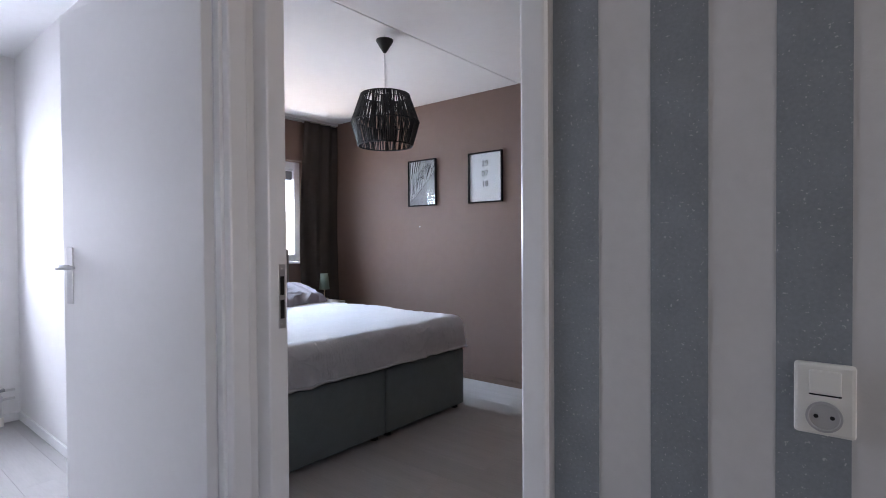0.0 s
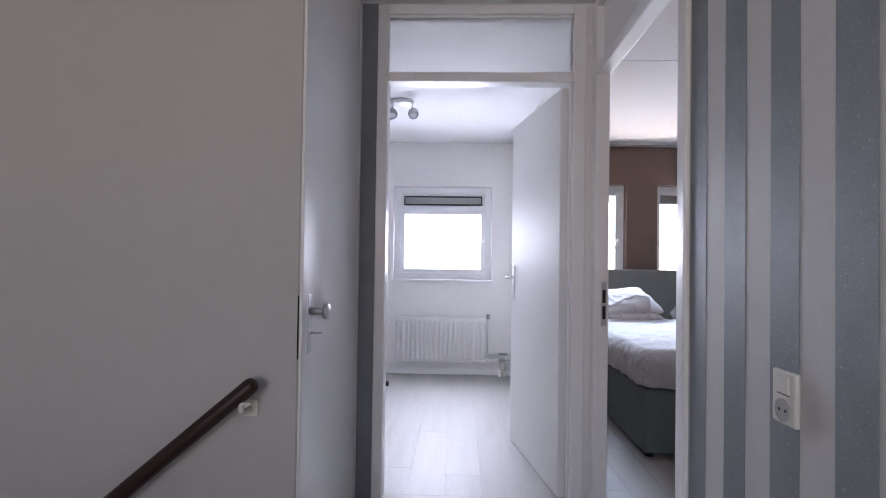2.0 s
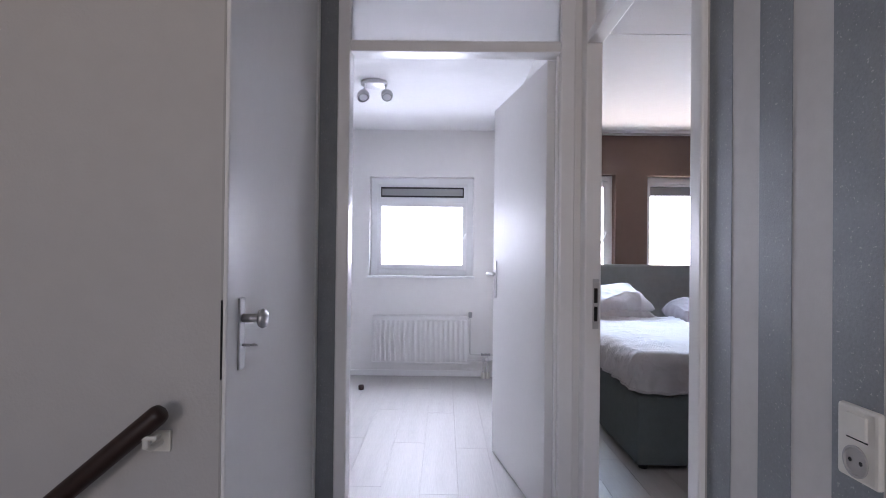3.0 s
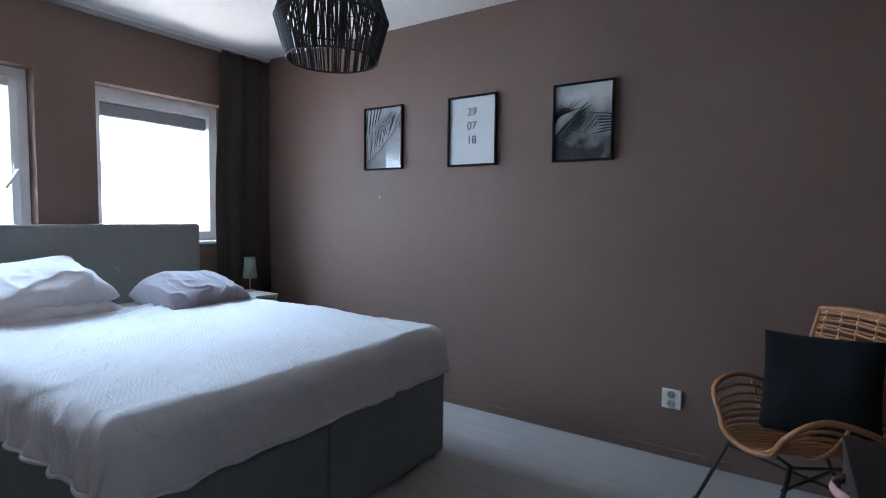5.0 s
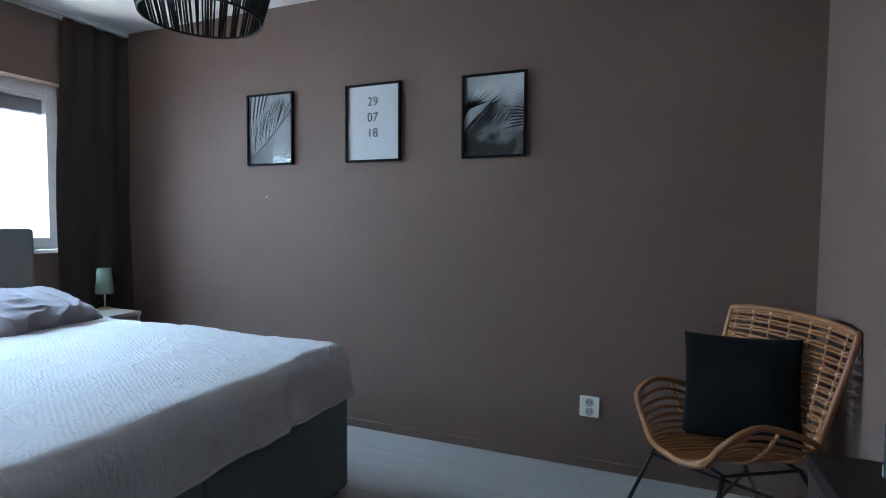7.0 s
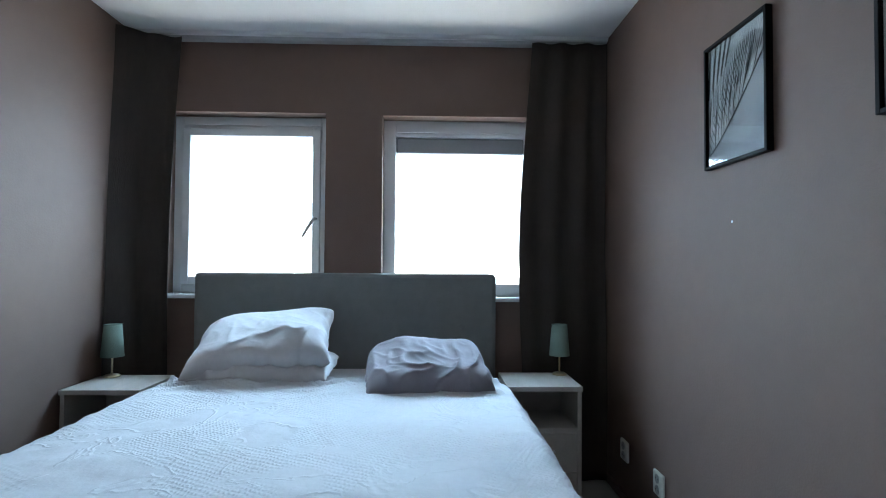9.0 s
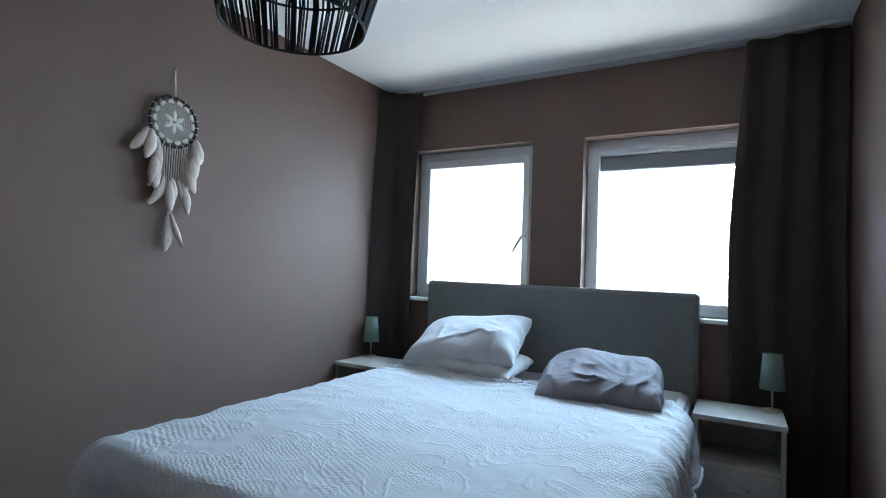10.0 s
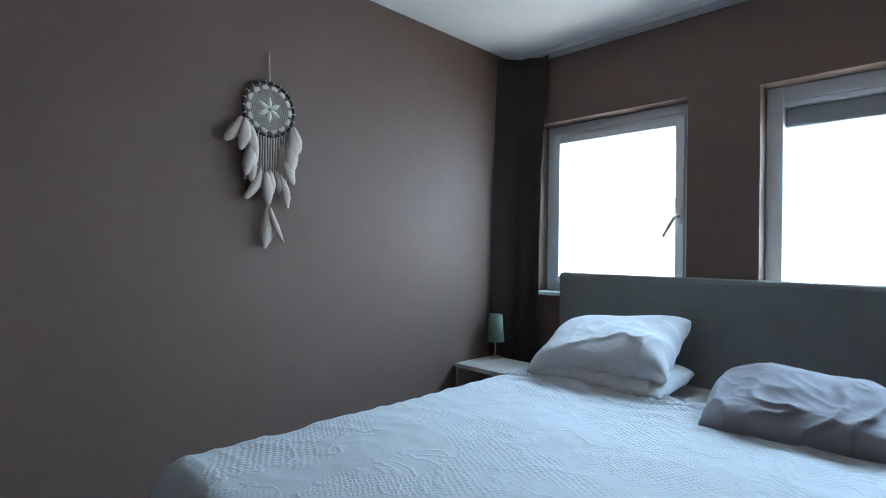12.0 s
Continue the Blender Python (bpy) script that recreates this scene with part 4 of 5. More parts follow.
for text, z, size in (("29", 0.292, 0.066), ("07", 0.211, 0.066), ("18", 0.129, 0.066)):
    cu = bpy.data.curves.new("figures", "FONT")
    cu.body, cu.size, cu.align_x = text, size, "CENTER"
    cu.extrude = 0.0003
    tmp = new("figures_source", cu)
    bpy.context.view_layer.update()
    me = bpy.data.meshes.new_from_object(tmp.evaluated_get(bpy.context.evaluated_depsgraph_get()))
    bpy.data.objects.remove(tmp)
    me.materials.clear()
    me.materials.append(M_INK)
    ob = new("printed_number", me)
    ob.parent = pic
    ob.matrix_basis = pose(0, -0.0112, z, 90, 0, 0)
part("small_print", boxed(-0.055, 0.055, -0.0108, -0.0101, 0.052, 0.0555), M_INK_PALE, pic)

pic, hx, z0, z1 = picture(-1.608, -1.289, 1.443, 1.844, "black-framed dark photograph of palm fronds", M_PRINT_DARK)
dark, grey, pale = bmesh.new(), bmesh.new(), bmesh.new()
for k in range(15):
    blade(dark, -0.150, 0.175 + 0.004 * k, radians(92 - 5.2 * k), random.uniform(0.11, 0.17), 0.0030, -0.0108, -0.1)
for k in range(16):
    x, z = -0.15 + 0.008 * k, 0.115 + 0.0088 * k
    blade(dark, x, z, radians(62 - k), random.uniform(0.06, 0.10), 0.0026, -0.0111, -0.35)
    blade(dark, x, z, radians(8 + k), random.uniform(0.07, 0.12), 0.0026, -0.0114, 0.15)
    blade(grey, x, z - 0.03, radians(-40 + random.uniform(-10, 10)), 0.07, 0.0022, -0.0117, 0.2)
for k in range(20):
    x, z = -0.03 + 0.0095 * k, 0.135 + 0.0035 * k
    blade(pale, x, z, radians(random.uniform(58, 88)), random.uniform(0.07, 0.12), 0.0016, -0.0120, -0.4)
    blade(grey, x + 0.004, z, radians(random.uniform(50, 80)), random.uniform(0.06, 0.10), 0.0018, -0.0122, -0.3)
for k in range(7):
    blade(dark, 0.16, 0.15 + 0.012 * k, radians(186 - 3 * k), random.uniform(0.08, 0.13), 0.0035, -0.0125, 0.12)
for k in range(8):
    blade(pale, 0.165, 0.19 + 0.012 * k, radians(170 - 4 * k), random.uniform(0.07, 0.11), 0.0016, -0.0127, 0.2)
part("print_fronds", clip_to(dark, hx, z0, z1), M_INK, pic)
part("print_fronds", clip_to(grey, hx, z0, z1), M_INK_GREY, pic)
part("print_fronds", clip_to(pale, hx, z0, z1), M_INK_MIST, pic)

# ---- pendant lamp ----
pend = thing("pendant_lamp", (-1.915, 2.520, CEIL), "black woven-string pendant lamp hanging from the ceiling", "pendant lamp")
M_STRING = material("black_paper_string", (0.011, 0.0105, 0.011), 0.7, vary=0.2, scale=40)
M_CORD = material("clear_cord", (0.55, 0.55, 0.55), 0.4, vary=0.03)
zt, zm, zb = 1.990 - CEIL, 1.832 - CEIL, 1.697 - CEIL
rt, rm, rb = 0.142, 0.197, 0.158
part("ceiling_hook", sweep(bmesh.new(), [(0.0, 0, 0.0), (0.0, 0, -0.02), (0.008, 0, -0.028), (0.0, 0, -0.036)], 0.004, 8), M_PVC, pend, "small white ceiling hook", True)
part("canopy", lathe(bmesh.new(), [(0.004, -0.020), (0.050, -0.026), (0.050, -0.034), (0.010, -0.098), (0.004, -0.102)], 28), M_BLACK, pend, "black cone canopy", True)
part("cord", lathe(bmesh.new(), [(0.0025, -0.100), (0.0025, zt + 0.005)], 10), M_CORD, pend, "thin pale cord")
sh = part("shade_hub", lathe(bmesh.new(), [(0.02, zt - 0.05), (0.021, zt + 0.004), (0.008, zt + 0.01)], 20), M_BLACK, pend)
for r, z in ((rt, zt), (rm, zm), (rb, zb)):
    part("shade_ring", sweep(bmesh.new(), [(r * math.cos(a * math.pi / 30), r * math.sin(a * math.pi / 30), z) for a in range(60)], 0.0035, 8, True), M_STRING, pend)
for k in range(3):
    a = k * 2 * math.pi / 3 + 0.4
    part("spoke", sweep(bmesh.new(), [(0.015 * math.cos(a), 0.015 * math.sin(a), zt), (rt * math.cos(a), rt * math.sin(a), zt)], 0.0025, 6), M_STRING, pend)
for k in range(6):
    a = k * math.pi / 3 + 0.2
    part("rib", sweep(bmesh.new(), [(rt * math.cos(a), rt * math.sin(a), zt), (rm * math.cos(a), rm * math.sin(a), zm), (rb * math.cos(a), rb * math.sin(a), zb)], 0.0025, 6), M_STRING, pend)
part("bulb_socket", lathe(bmesh.new(), [(0.019, zt - 0.10), (0.019, zt - 0.05)], 18), M_BLACK, pend)
bm = bmesh.new()
random.seed(9)
NS = 185
for k in range(NS):
    if random.random() < 0.04:
        continue
    a = k * 2 * math.pi / NS
    a2 = a + random.choice((0.0, 0.0, 0.12, -0.12)) + random.uniform(-0.015, 0.015)
    a3 = a2 + random.uniform(-0.02, 0.02)
    sweep(bm, [(rt * math.cos(a), rt * math.sin(a), zt), (rm * math.cos(a2), rm * math.sin(a2), zm), (rb * math.cos(a3), rb * math.sin(a3), zb)], 0.0027, 5)
tagged(part("string_weave", bm, M_STRING, pend, "upright black strings with gaps between them"), kind="stuff")
bm = bmesh.new()
for zz, kk in ((0.22, 3), (0.5, 2), (0.74, 2)):
    z = zt + (zm - zt) * zz
    r = rt + (rm - rt) * zz
    sweep(bm, [(r * math.cos(a * math.pi / 30), r * math.sin(a * math.pi / 30), z) for a in range(60)], 0.0013, 5, True)
part("string_band", bm, M_STRING, pend)

# ---- dreamcatcher ----
M_LACE = material("cream_crochet_cotton", (0.70, 0.65, 0.57), 0.9, vary=0.08, scale=40, bump=0.4, bump_scale=300)
M_FEATHER = material("cream_feather", (0.52, 0.43, 0.365), 0.85, vary=0.12, scale=18, stretch=(1, 1, 0.4), bump=0.3, bump_scale=150)
M_TWINE = material("dark_wound_twine", (0.03, 0.026, 0.024), 0.8)
dc = thing("dreamcatcher", (-2.400, SOUTH, 1.732), "cream crocheted dreamcatcher with hanging feathers on the wall", "dreamcatcher")
R = 0.104
Y = 0.016


def circle(bm, r, y, cr, n=48, seg=6):
    sweep(bm, [(r * math.cos(a * 2 * math.pi / n), y, r * math.sin(a * 2 * math.pi / n)) for a in range(n)], cr, seg, True)


bm = bmesh.new()
circle(bm, R, Y, 0.0055, 60, 8)
part("hoop", bm, M_TWINE, dc, "dark twine-wound hoop", True)
bm = bmesh.new()
for k in range(44):
    a = k * 2 * math.pi / 44
    c = Vector((R * math.cos(a), Y, R * math.sin(a)))
    e1, e2 = Vector((math.cos(a), 0, math.sin(a))) * 0.0075, Vector((0, 0.0075, 0))
    if k % 2 == 0:
        sweep(bm, [c + e1 * math.cos(b * math.pi / 4) + e2 * math.sin(b * math.pi / 4) for b in range(8)], 0.0016, 5, True)
tagged(part("hoop_lacing", bm, M_LACE, dc), kind="stuff")
bm = bmesh.new()
for r in (0.018, 0.030, 0.040, 0.048, 0.056, 0.064, 0.072, 0.080):
    circle(bm, r, Y, 0.0011, 40, 4)
for k in range(48):
    a = k * 2 * math.pi / 48
    sweep(bm, [(0.028 * math.cos(a), Y, 0.028 * math.sin(a)), (0.088 * math.cos(a), Y, 0.088 * math.sin(a))], 0.0008, 4)
part("crochet_web", bm, M_LACE, dc, "fine crocheted web")


def petal(bm, c, d, length, width, y, cup=0.003, n=8):
    """A flat pointed petal from c along the direction d in the wall's plane."""
    d = Vector((d[0], 0, d[1])).normalized()
    s = Vector((-d.z, 0, d.x))
    rows = []
    for i in range(n + 1):
        t = i / n
        w = width * math.sin(math.pi * (t ** 0.8)) + 0.0004
        p = Vector((c[0], y, c[1])) + d * length * t
        rows.append([bm.verts.new(p - s * w), bm.verts.new(p + Vector((0, cup * math.sin(math.pi * t), 0))), bm.verts.new(p + s * w)])
    for a, b in zip(rows, rows[1:]):
        bm.faces.new((a[0], a[1], b[1], b[0]))
        bm.faces.new((a[1], a[2], b[2], b[1]))


bm = bmesh.new()
for k in range(6):
    a = k * math.pi / 3 + math.pi / 6
    petal(bm, (0.004 * math.cos(a), 0.004 * math.sin(a)), (math.cos(a), math.sin(a)), 0.048, 0.0095, Y + 0.002)
part("crochet_star", bm, M_LACE, dc, "six-petalled crochet star")
bm = bmesh.new()
for k in range(14):
    a = k * 2 * math.pi / 14
    c = (0.079 * math.cos(a), 0.079 * math.sin(a))
    for j in range(5):
        b = a + (j - 2) * 0.5
        petal(bm, c, (math.cos(b), math.sin(b)), 0.017, 0.006, Y + 0.003, 0.002, 5)
part("crochet_border", bm, M_LACE, dc, "scalloped crochet border")
part("hanging_cord", sweep(bmesh.new(), [(-0.003, Y - 0.004, R), (-0.002, 0.010, R + 0.05), (0.0, 0.006, 0.228)], 0.0032, 8), M_LACE, dc, "cream hanging cord", True)
part("nail", sweep(bmesh.new(), [(0, 0, 0.226), (0, 0.014, 0.228)], 0.0025, 8), M_CHROME, dc)


def feather(name, x, z, length, width, lean, y, seed, curl):
    """A soft drooping feather: curved vane either side of a quill."""
    length, width = length * 1.32, width * 1.55
    bm = bmesh.new()
    n = 26
    rows = []
    for i in range(n + 1):
        t = i / n
        w = (0.88 + 0.05 * math.sin(i * 1.7 + seed) * t) * width * (math.sin(math.pi * min(1.0, t * 0.94 + 0.03)) ** 0.7) * (1 + 0.18 * noise.noise(Vector((t * 6, seed, 0)))) + 0.0005
        cxx = x + lean * length * t + curl * length * t * t
        cz = z - length * t * (1 - 0.1 * t)
        yy = y + 0.012 * math.sin(math.pi * t) + 0.006 * t
        sx = 1.0
        sz = lean * 0.8 + curl * t
        rows.append([bm.verts.new((cxx - w * sx, yy - 0.006 * (w / width), cz - w * sz)), bm.verts.new((cxx - w * 0.5, yy, cz - w * 0.5 * sz)), bm.verts.new((cxx, yy + 0.003, cz)), bm.verts.new((cxx + w * 0.5, yy, cz + w * 0.5 * sz)), bm.verts.new((cxx + w * sx, yy - 0.006 * (w / width), cz + w * sz))])
    for a, b in zip(rows, rows[1:]):
        for k in range(4):
            bm.faces.new((a[k], a[k + 1], b[k + 1], b[k]))
    ob = part(name, bm, M_FEATHER, dc, "", True)
    so = ob.modifiers.new("thickness", "SOLIDIFY")
    so.thickness = 0.0006
    return ob


random.seed(21)
# seen from the room, +x of the wall lies to the viewer's left
for x, z, ln, w, lean, curl in ((0.108, -0.045, 0.085, 0.017, 0.30, 0.30), (0.098, -0.05, 0.105, 0.018, 0.05, 0.10), (0.085, -0.055, 0.13, 0.018, -0.12, -0.05), (0.078, -0.15, 0.10, 0.019, 0.10, 0.05), (0.070, -0.16, 0.115, 0.016, 0.15, -0.15), (0.058, -0.14, 0.12, 0.012, -0.05, 0.3),
                              (-0.10, -0.05, 0.09, 0.016, -0.15, -0.05), (-0.092, -0.06, 0.12, 0.018, -0.1, 0.08), (-0.096, -0.10, 0.12, 0.017, -0.08, 0.12), (-0.080, -0.11, 0.12, 0.019, -0.05, 0.05), (-0.060, -0.15, 0.115, 0.018, -0.10, -0.15), (-0.055, -0.13, 0.13, 0.016, 0.02, -0.1),
                              (0.035, -0.235, 0.10, 0.014, 0.15, 0.35), (0.015, -0.245, 0.11, 0.017, 0.05, -0.1), (-0.005, -0.235, 0.10, 0.016, -0.05, 0.15), (-0.030, -0.235, 0.115, 0.016, -0.2, -0.15), (-0.045, -0.24, 0.12, 0.014, -0.25, 0.05), (0.03, -0.25, 0.09, 0.010, 0.35, 0.2)):
    feather("feather", x, z, ln, w, lean, 0.014 + random.uniform(0, 0.016), random.uniform(0, 50), curl)
feather("feather", 0.0, -0.37, 0.145, 0.021, 0.02, 0.012, 3.0, 0.05)
feather("feather", -0.006, -0.38, 0.115, 0.010, -0.12, 0.02, 13.0, -0.25)
for k in range(13):
    x = -0.066 + k * 0.011
    zt0 = -math.sqrt(R * R - x * x)
    ln = 0.15 + 0.06 * math.cos(x * 14) + random.uniform(-0.012, 0.012)
    part("fringe_string", sweep(bmesh.new(), [(x, Y, zt0), (x * 0.95, Y - 0.002, zt0 - ln * 0.5), (x * 0.85, Y, zt0 - ln)], 0.0026, 6), M_LACE, dc, "", True)
part("fringe_string", sweep(bmesh.new(), [(0, Y, -0.25), (0.001, Y, -0.37)], 0.0018, 6), M_LACE, dc)

# ---- rattan chair ----
CH = pose(-0.420, 3.462, 0, 0, 0, math.degrees(math.atan2(-0.55, -0.835)) - 90)
chair = thing("rattan_armchair", CH, "golden rattan lounge chair on thin black metal legs", "armchair")
# local axes: +y is the way the chair faces, x across


def shell(u, v):
    """A point of the woven shell: u across from arm to arm, v from the front edge up the back."""
    keys = ((0.0, 0.295, 0.345, 0.165, 0.03, -0.03), (0.10, 0.26, 0.346, 0.218, 0.125, 0.0), (0.22, 0.165, 0.342, 0.236, 0.180, 0.0), (0.36, 0.04, 0.334, 0.238, 0.160, 0.0), (0.48, -0.07, 0.335, 0.230, 0.107, 0.0), (0.58, -0.125, 0.38, 0.222, 0.04, 0.04), (0.70, -0.15, 0.50, 0.238, 0.015, 0.05), (0.85, -0.175, 0.66, 0.256, 0.0, 0.04), (1.0, -0.195, 0.815, 0.262, -0.02, 0.02))
    for n, (a, b) in enumerate(zip(keys, keys[1:])):
        if v <= b[0] + 1e-9:
            t = (v - a[0]) / (b[0] - a[0])
            p, q = keys[max(n - 1, 0)], keys[min(n + 2, len(keys) - 1)]
            _, f, z, w, lift, fwd = [0.5 * (2 * a[k] + (b[k] - p[k]) * t + (2 * p[k] - 5 * a[k] + 4 * b[k] - q[k]) * t * t + (3 * a[k] - p[k] - 3 * b[k] + q[k]) * t ** 3) for k in range(6)]
            break
    s = abs(u)
    x = math.copysign(w * (s ** 0.9), u) * (1 + 0.08 * s * max(0.0, min(1.0, (lift - 0.05) / 0.08)))
    return Vector((x, f + fwd * s ** 2.2, z + lift * s ** 2.6))


def run(us, vs, r, name, label=""):
    return part(name, sweep(bmesh.new(), [shell(u, v) for u, v in zip(us, vs)], r, 7), M_RATTAN, chair, label, True)


rim = [(-1 + k / 6, 0.0) for k in range(13)] + [(1.0, k / 40) for k in range(1, 41)] + [(1 - k / 6, 1.0) for k in range(1, 12)] + [(-1.0, 1 - k / 40) for k in range(40)]
part("rim", sweep(bmesh.new(), [shell(u, v) for u, v in rim[:-1]], 0.0105, 9, True), M_RATTAN, chair, "thick bent rattan rim", True)
NSR = 25
for k in range(1, NSR):
    u = -1 + 2 * k / NSR
    vv = [0.60 * j / 14 for j in range(15)]
    run([u] * 15, vv, 0.0062, "seat_rod")
for k in range(13):
    v = 0.60 + 0.385 * k / 12.5
    for off in (0.0, 0.011):
        us = [-0.98 + 1.96 * j / 12 for j in range(13)]
        run(us, [min(v + off, 0.995)] * 13, 0.0050, "back_rod")
for k in range(7):
    u = -0.86 + 1.72 * k / 6
    vv = [0.58 + 0.42 * j / 10 for j in range(11)]
    run([u] * 11, vv, 0.0048, "back_stake")
bm = bmesh.new()
for k in range(7):
    u = -0.86 + 1.72 * k / 6
    for j in range(13):
        v = min(0.605 + 0.385 * j / 12.5, 0.99)
        p = shell(u, v)
        bmesh.ops.create_icosphere(bm, subdivisions=1, radius=0.0092, matrix=Matrix.Translation(p))
tagged(part("cane_binding", bm, M_CANE, chair, "small cane bindings at each crossing", True), kind="stuff")
for v in (0.10, 0.30, 0.46):
    us = [-0.99 + 1.98 * j / 24 for j in range(25)]
    part("cross_rod", sweep(bmesh.new(), [shell(u, v) - Vector((0, 0, 0.010)) for u in us], 0.006, 7), M_RATTAN, chair, "", True)
for sx in (-1, 1):
    for (ty, by, tx, bx, tz) in ((0.20, 0.32, 0.16, 0.221, 0.336), (-0.10, -0.277, 0.15, 0.20, 0.322)):
        lg = part("leg", sweep(bmesh.new(), [(sx * tx, ty, tz), (sx * bx, by, 0.012)], 0.0075, 10), M_BLACK, chair, "thin black metal leg", True)
        part("foot_cap", lathe(bmesh.new(), [(0.012, 0), (0.013, 0.012), (0.009, 0.02)], 12, (sx * bx, by, 0)), M_BLACK, lg)
for (a, b) in (((-0.16, 0.20, 0.334), (0.16, 0.20, 0.334)), ((-0.15, -0.10, 0.320), (0.15, -0.10, 0.320)), ((-0.16, 0.2, 0.331), (-0.15, -0.10, 0.320)), ((0.16, 0.2, 0.331), (0.15, -0.10, 0.320)), ((-0.178, 0.237, 0.262), (0.178, -0.198, 0.158)), ((0.178, 0.237, 0.262), (-0.178, -0.198, 0.158))):
    part("seat_brace", sweep(bmesh.new(), [a, b], 0.006, 8), M_BLACK, chair)


def cushion_mesh(a, h, seed):
    bm = bmesh.new()
    n = 36
    for side in (1, -1):
        g = []
        for i in range(n + 1):
            row = []
            for j in range(n + 1):
                u, v = i / n * 2 - 1, j / n * 2 - 1
                e = (max(0.0, 1 - abs(u) ** 3) * max(0.0, 1 - abs(v) ** 3)) ** 0.6
                px = 1 - 0.05 * (1 - v * v)
                py = 1 - 0.05 * (1 - u * u)
                w = noise.noise(Vector((u * 1.7, v * 1.7, seed + side)))
                row.append(bm.verts.new((a * u * px, a * v * py, side * h * e * (1 + 0.25 * w))))
            g.append(row)
        for i in range(n):
            for j in range(n):
                bm.faces.new((g[i][j], g[i + 1][j], g[i + 1][j + 1], g[i][j + 1]))
    bmesh.ops.remove_doubles(bm, verts=bm.verts, dist=0.0006)
    return bm


single("cushion", cushion_mesh(0.188, 0.050, 6), M_CUSHION, "square black velvet cushion leaning in the rattan chair", "cushion", True, at=pose(-0.424, 3.480, 0.548, 0, 0, 164) @ pose(0, 0, 0, 103, 0, 0) @ pose(0, 0, 0, 0, 0, -3))

# ---- chest of drawers, vase and flowers ----
DZ = 0.66
dres = thing("chest_of_drawers", (-0.267, 2.260, 0), "dark black-brown chest of drawers with leather pulls", "chest of drawers")
dx0, dx1 = -0.144, 0.143
part("top", boxed(dx0 - 0.005, dx1, -0.405, 0.405, DZ - 0.03, DZ, 0.003), M_DRESSER, dres)
part("side_panel", boxed(dx0 + 0.018, dx1 - 0.002, -0.400, -0.380, 0, DZ - 0.0305, 0.001), M_DRESSER, dres)
part("side_panel", boxed(dx0 + 0.018, dx1 - 0.002, 0.380, 0.400, 0, DZ - 0.0305, 0.001), M_DRESSER, dres)
part("back_panel", boxed(dx1 - 0.012, dx1 - 0.003, -0.379, 0.379, 0.04, DZ - 0.031), M_DRESSER, dres)
part("plinth", boxed(dx0 + 0.04, dx0 + 0.055, -0.379, 0.379, 0, 0.06), M_DRESSER, dres)
M_LEATHER = material("dusty_pink_leather", (0.42, 0.25, 0.22), 0.6, vary=0.1, scale=20, bump=0.3, bump_scale=120)
M_DRAWER = material("dark_brown_drawer_front", (0.034, 0.023, 0.021), 0.5, spec=0.3, vary=0.2, scale=5, stretch=(4, 0.6, 4), bump=0.1)
for k in range(3):
    z0 = 0.064 + k * 0.1880
    df = part("drawer_front", boxed(dx0 - 0.002, dx0 + 0.017, -0.399, 0.399, z0, z0 + 0.184, 0.002), M_DRAWER, dres)
    for yy in (-0.27, 0.27):
        bm = sweep(bmesh.new(), [(dx0 - 0.003, yy - 0.055, z0 + 0.150), (dx0 - 0.022, yy - 0.03, z0 + 0.150), (dx0 - 0.030, yy, z0 + 0.150), (dx0 - 0.022, yy + 0.03, z0 + 0.150), (dx0 - 0.003, yy + 0.055, z0 + 0.150)], 0.004, 6)
        for v in bm.verts:
            v.co.z = z0 + 0.150 + (v.co.z - z0 - 0.150) * 3.0
        part("pull", bm, M_LEATHER, df, "dusty pink leather strap pull", True)

VX, VY = -0.264, 2.572
M_VASE = material("sea_green_glaze", (0.085, 0.118, 0.118), 0.07, vary=0.12, scale=8, bump=0.05, bump_scale=30)
VASE_TALL = 1.15
vase = thing("vase", Matrix.Translation((VX, VY, DZ)) @ Matrix.Diagonal((1.03, 1.03, VASE_TALL, 1.0)), "sea-green glazed ceramic bottle vase with chipped foot on the drawers", "vase")
part("body", lathe(bmesh.new(), [(0.0485, 0), (0.0512, 0.0055), (0.0512, 0.108), (0.0498, 0.122), (0.043, 0.134), (0.030, 0.141), (0.0255, 0.147), (0.0245, 0.156), (0.0252, 0.174), (0.0272, 0.179), (0.0264, 0.184), (0.022, 0.185), (0.020, 0.15)], 48), M_VASE, vase, "", True)
M_BARE = material("bare_clay", (0.55, 0.47, 0.38), 0.9, vary=0.2, scale=60)
for a0, a1, hh in ((-1.98, -1.62, 0.012), (2.75, 3.05, 0.020), (0.6, 0.9, 0.010)):
    bm = bmesh.new()
    cols = []
    for k in range(13):
        t = k / 12
        a = a0 + (a1 - a0) * t
        top = hh * math.sin(math.pi * t) ** 0.6 * (0.75 + 0.5 * abs(noise.noise(Vector((k * 0.9, hh * 100, 2))))) + 0.002
        cols.append([bm.verts.new((r * math.cos(a), r * math.sin(a), z)) for r, z in ((0.0505, 0.0006), (0.0518, 0.002), (0.0518, 0.001 + top), (0.0505, 0.0022 + top))])
    for p, q in zip(cols, cols[1:]):
        for j in range(3):
            bm.faces.new((p[j], q[j], q[j + 1], p[j + 1]))
    part("chip", bm, M_BARE, vase, "pale bare clay where the glaze is chipped")

M_PETAL = material("white_petal", (0.78, 0.78, 0.76), 0.8, vary=0.06, scale=30)
M_LEAF = material("dark_green_leaf", (0.045, 0.085, 0.04), 0.6, vary=0.3, scale=25)
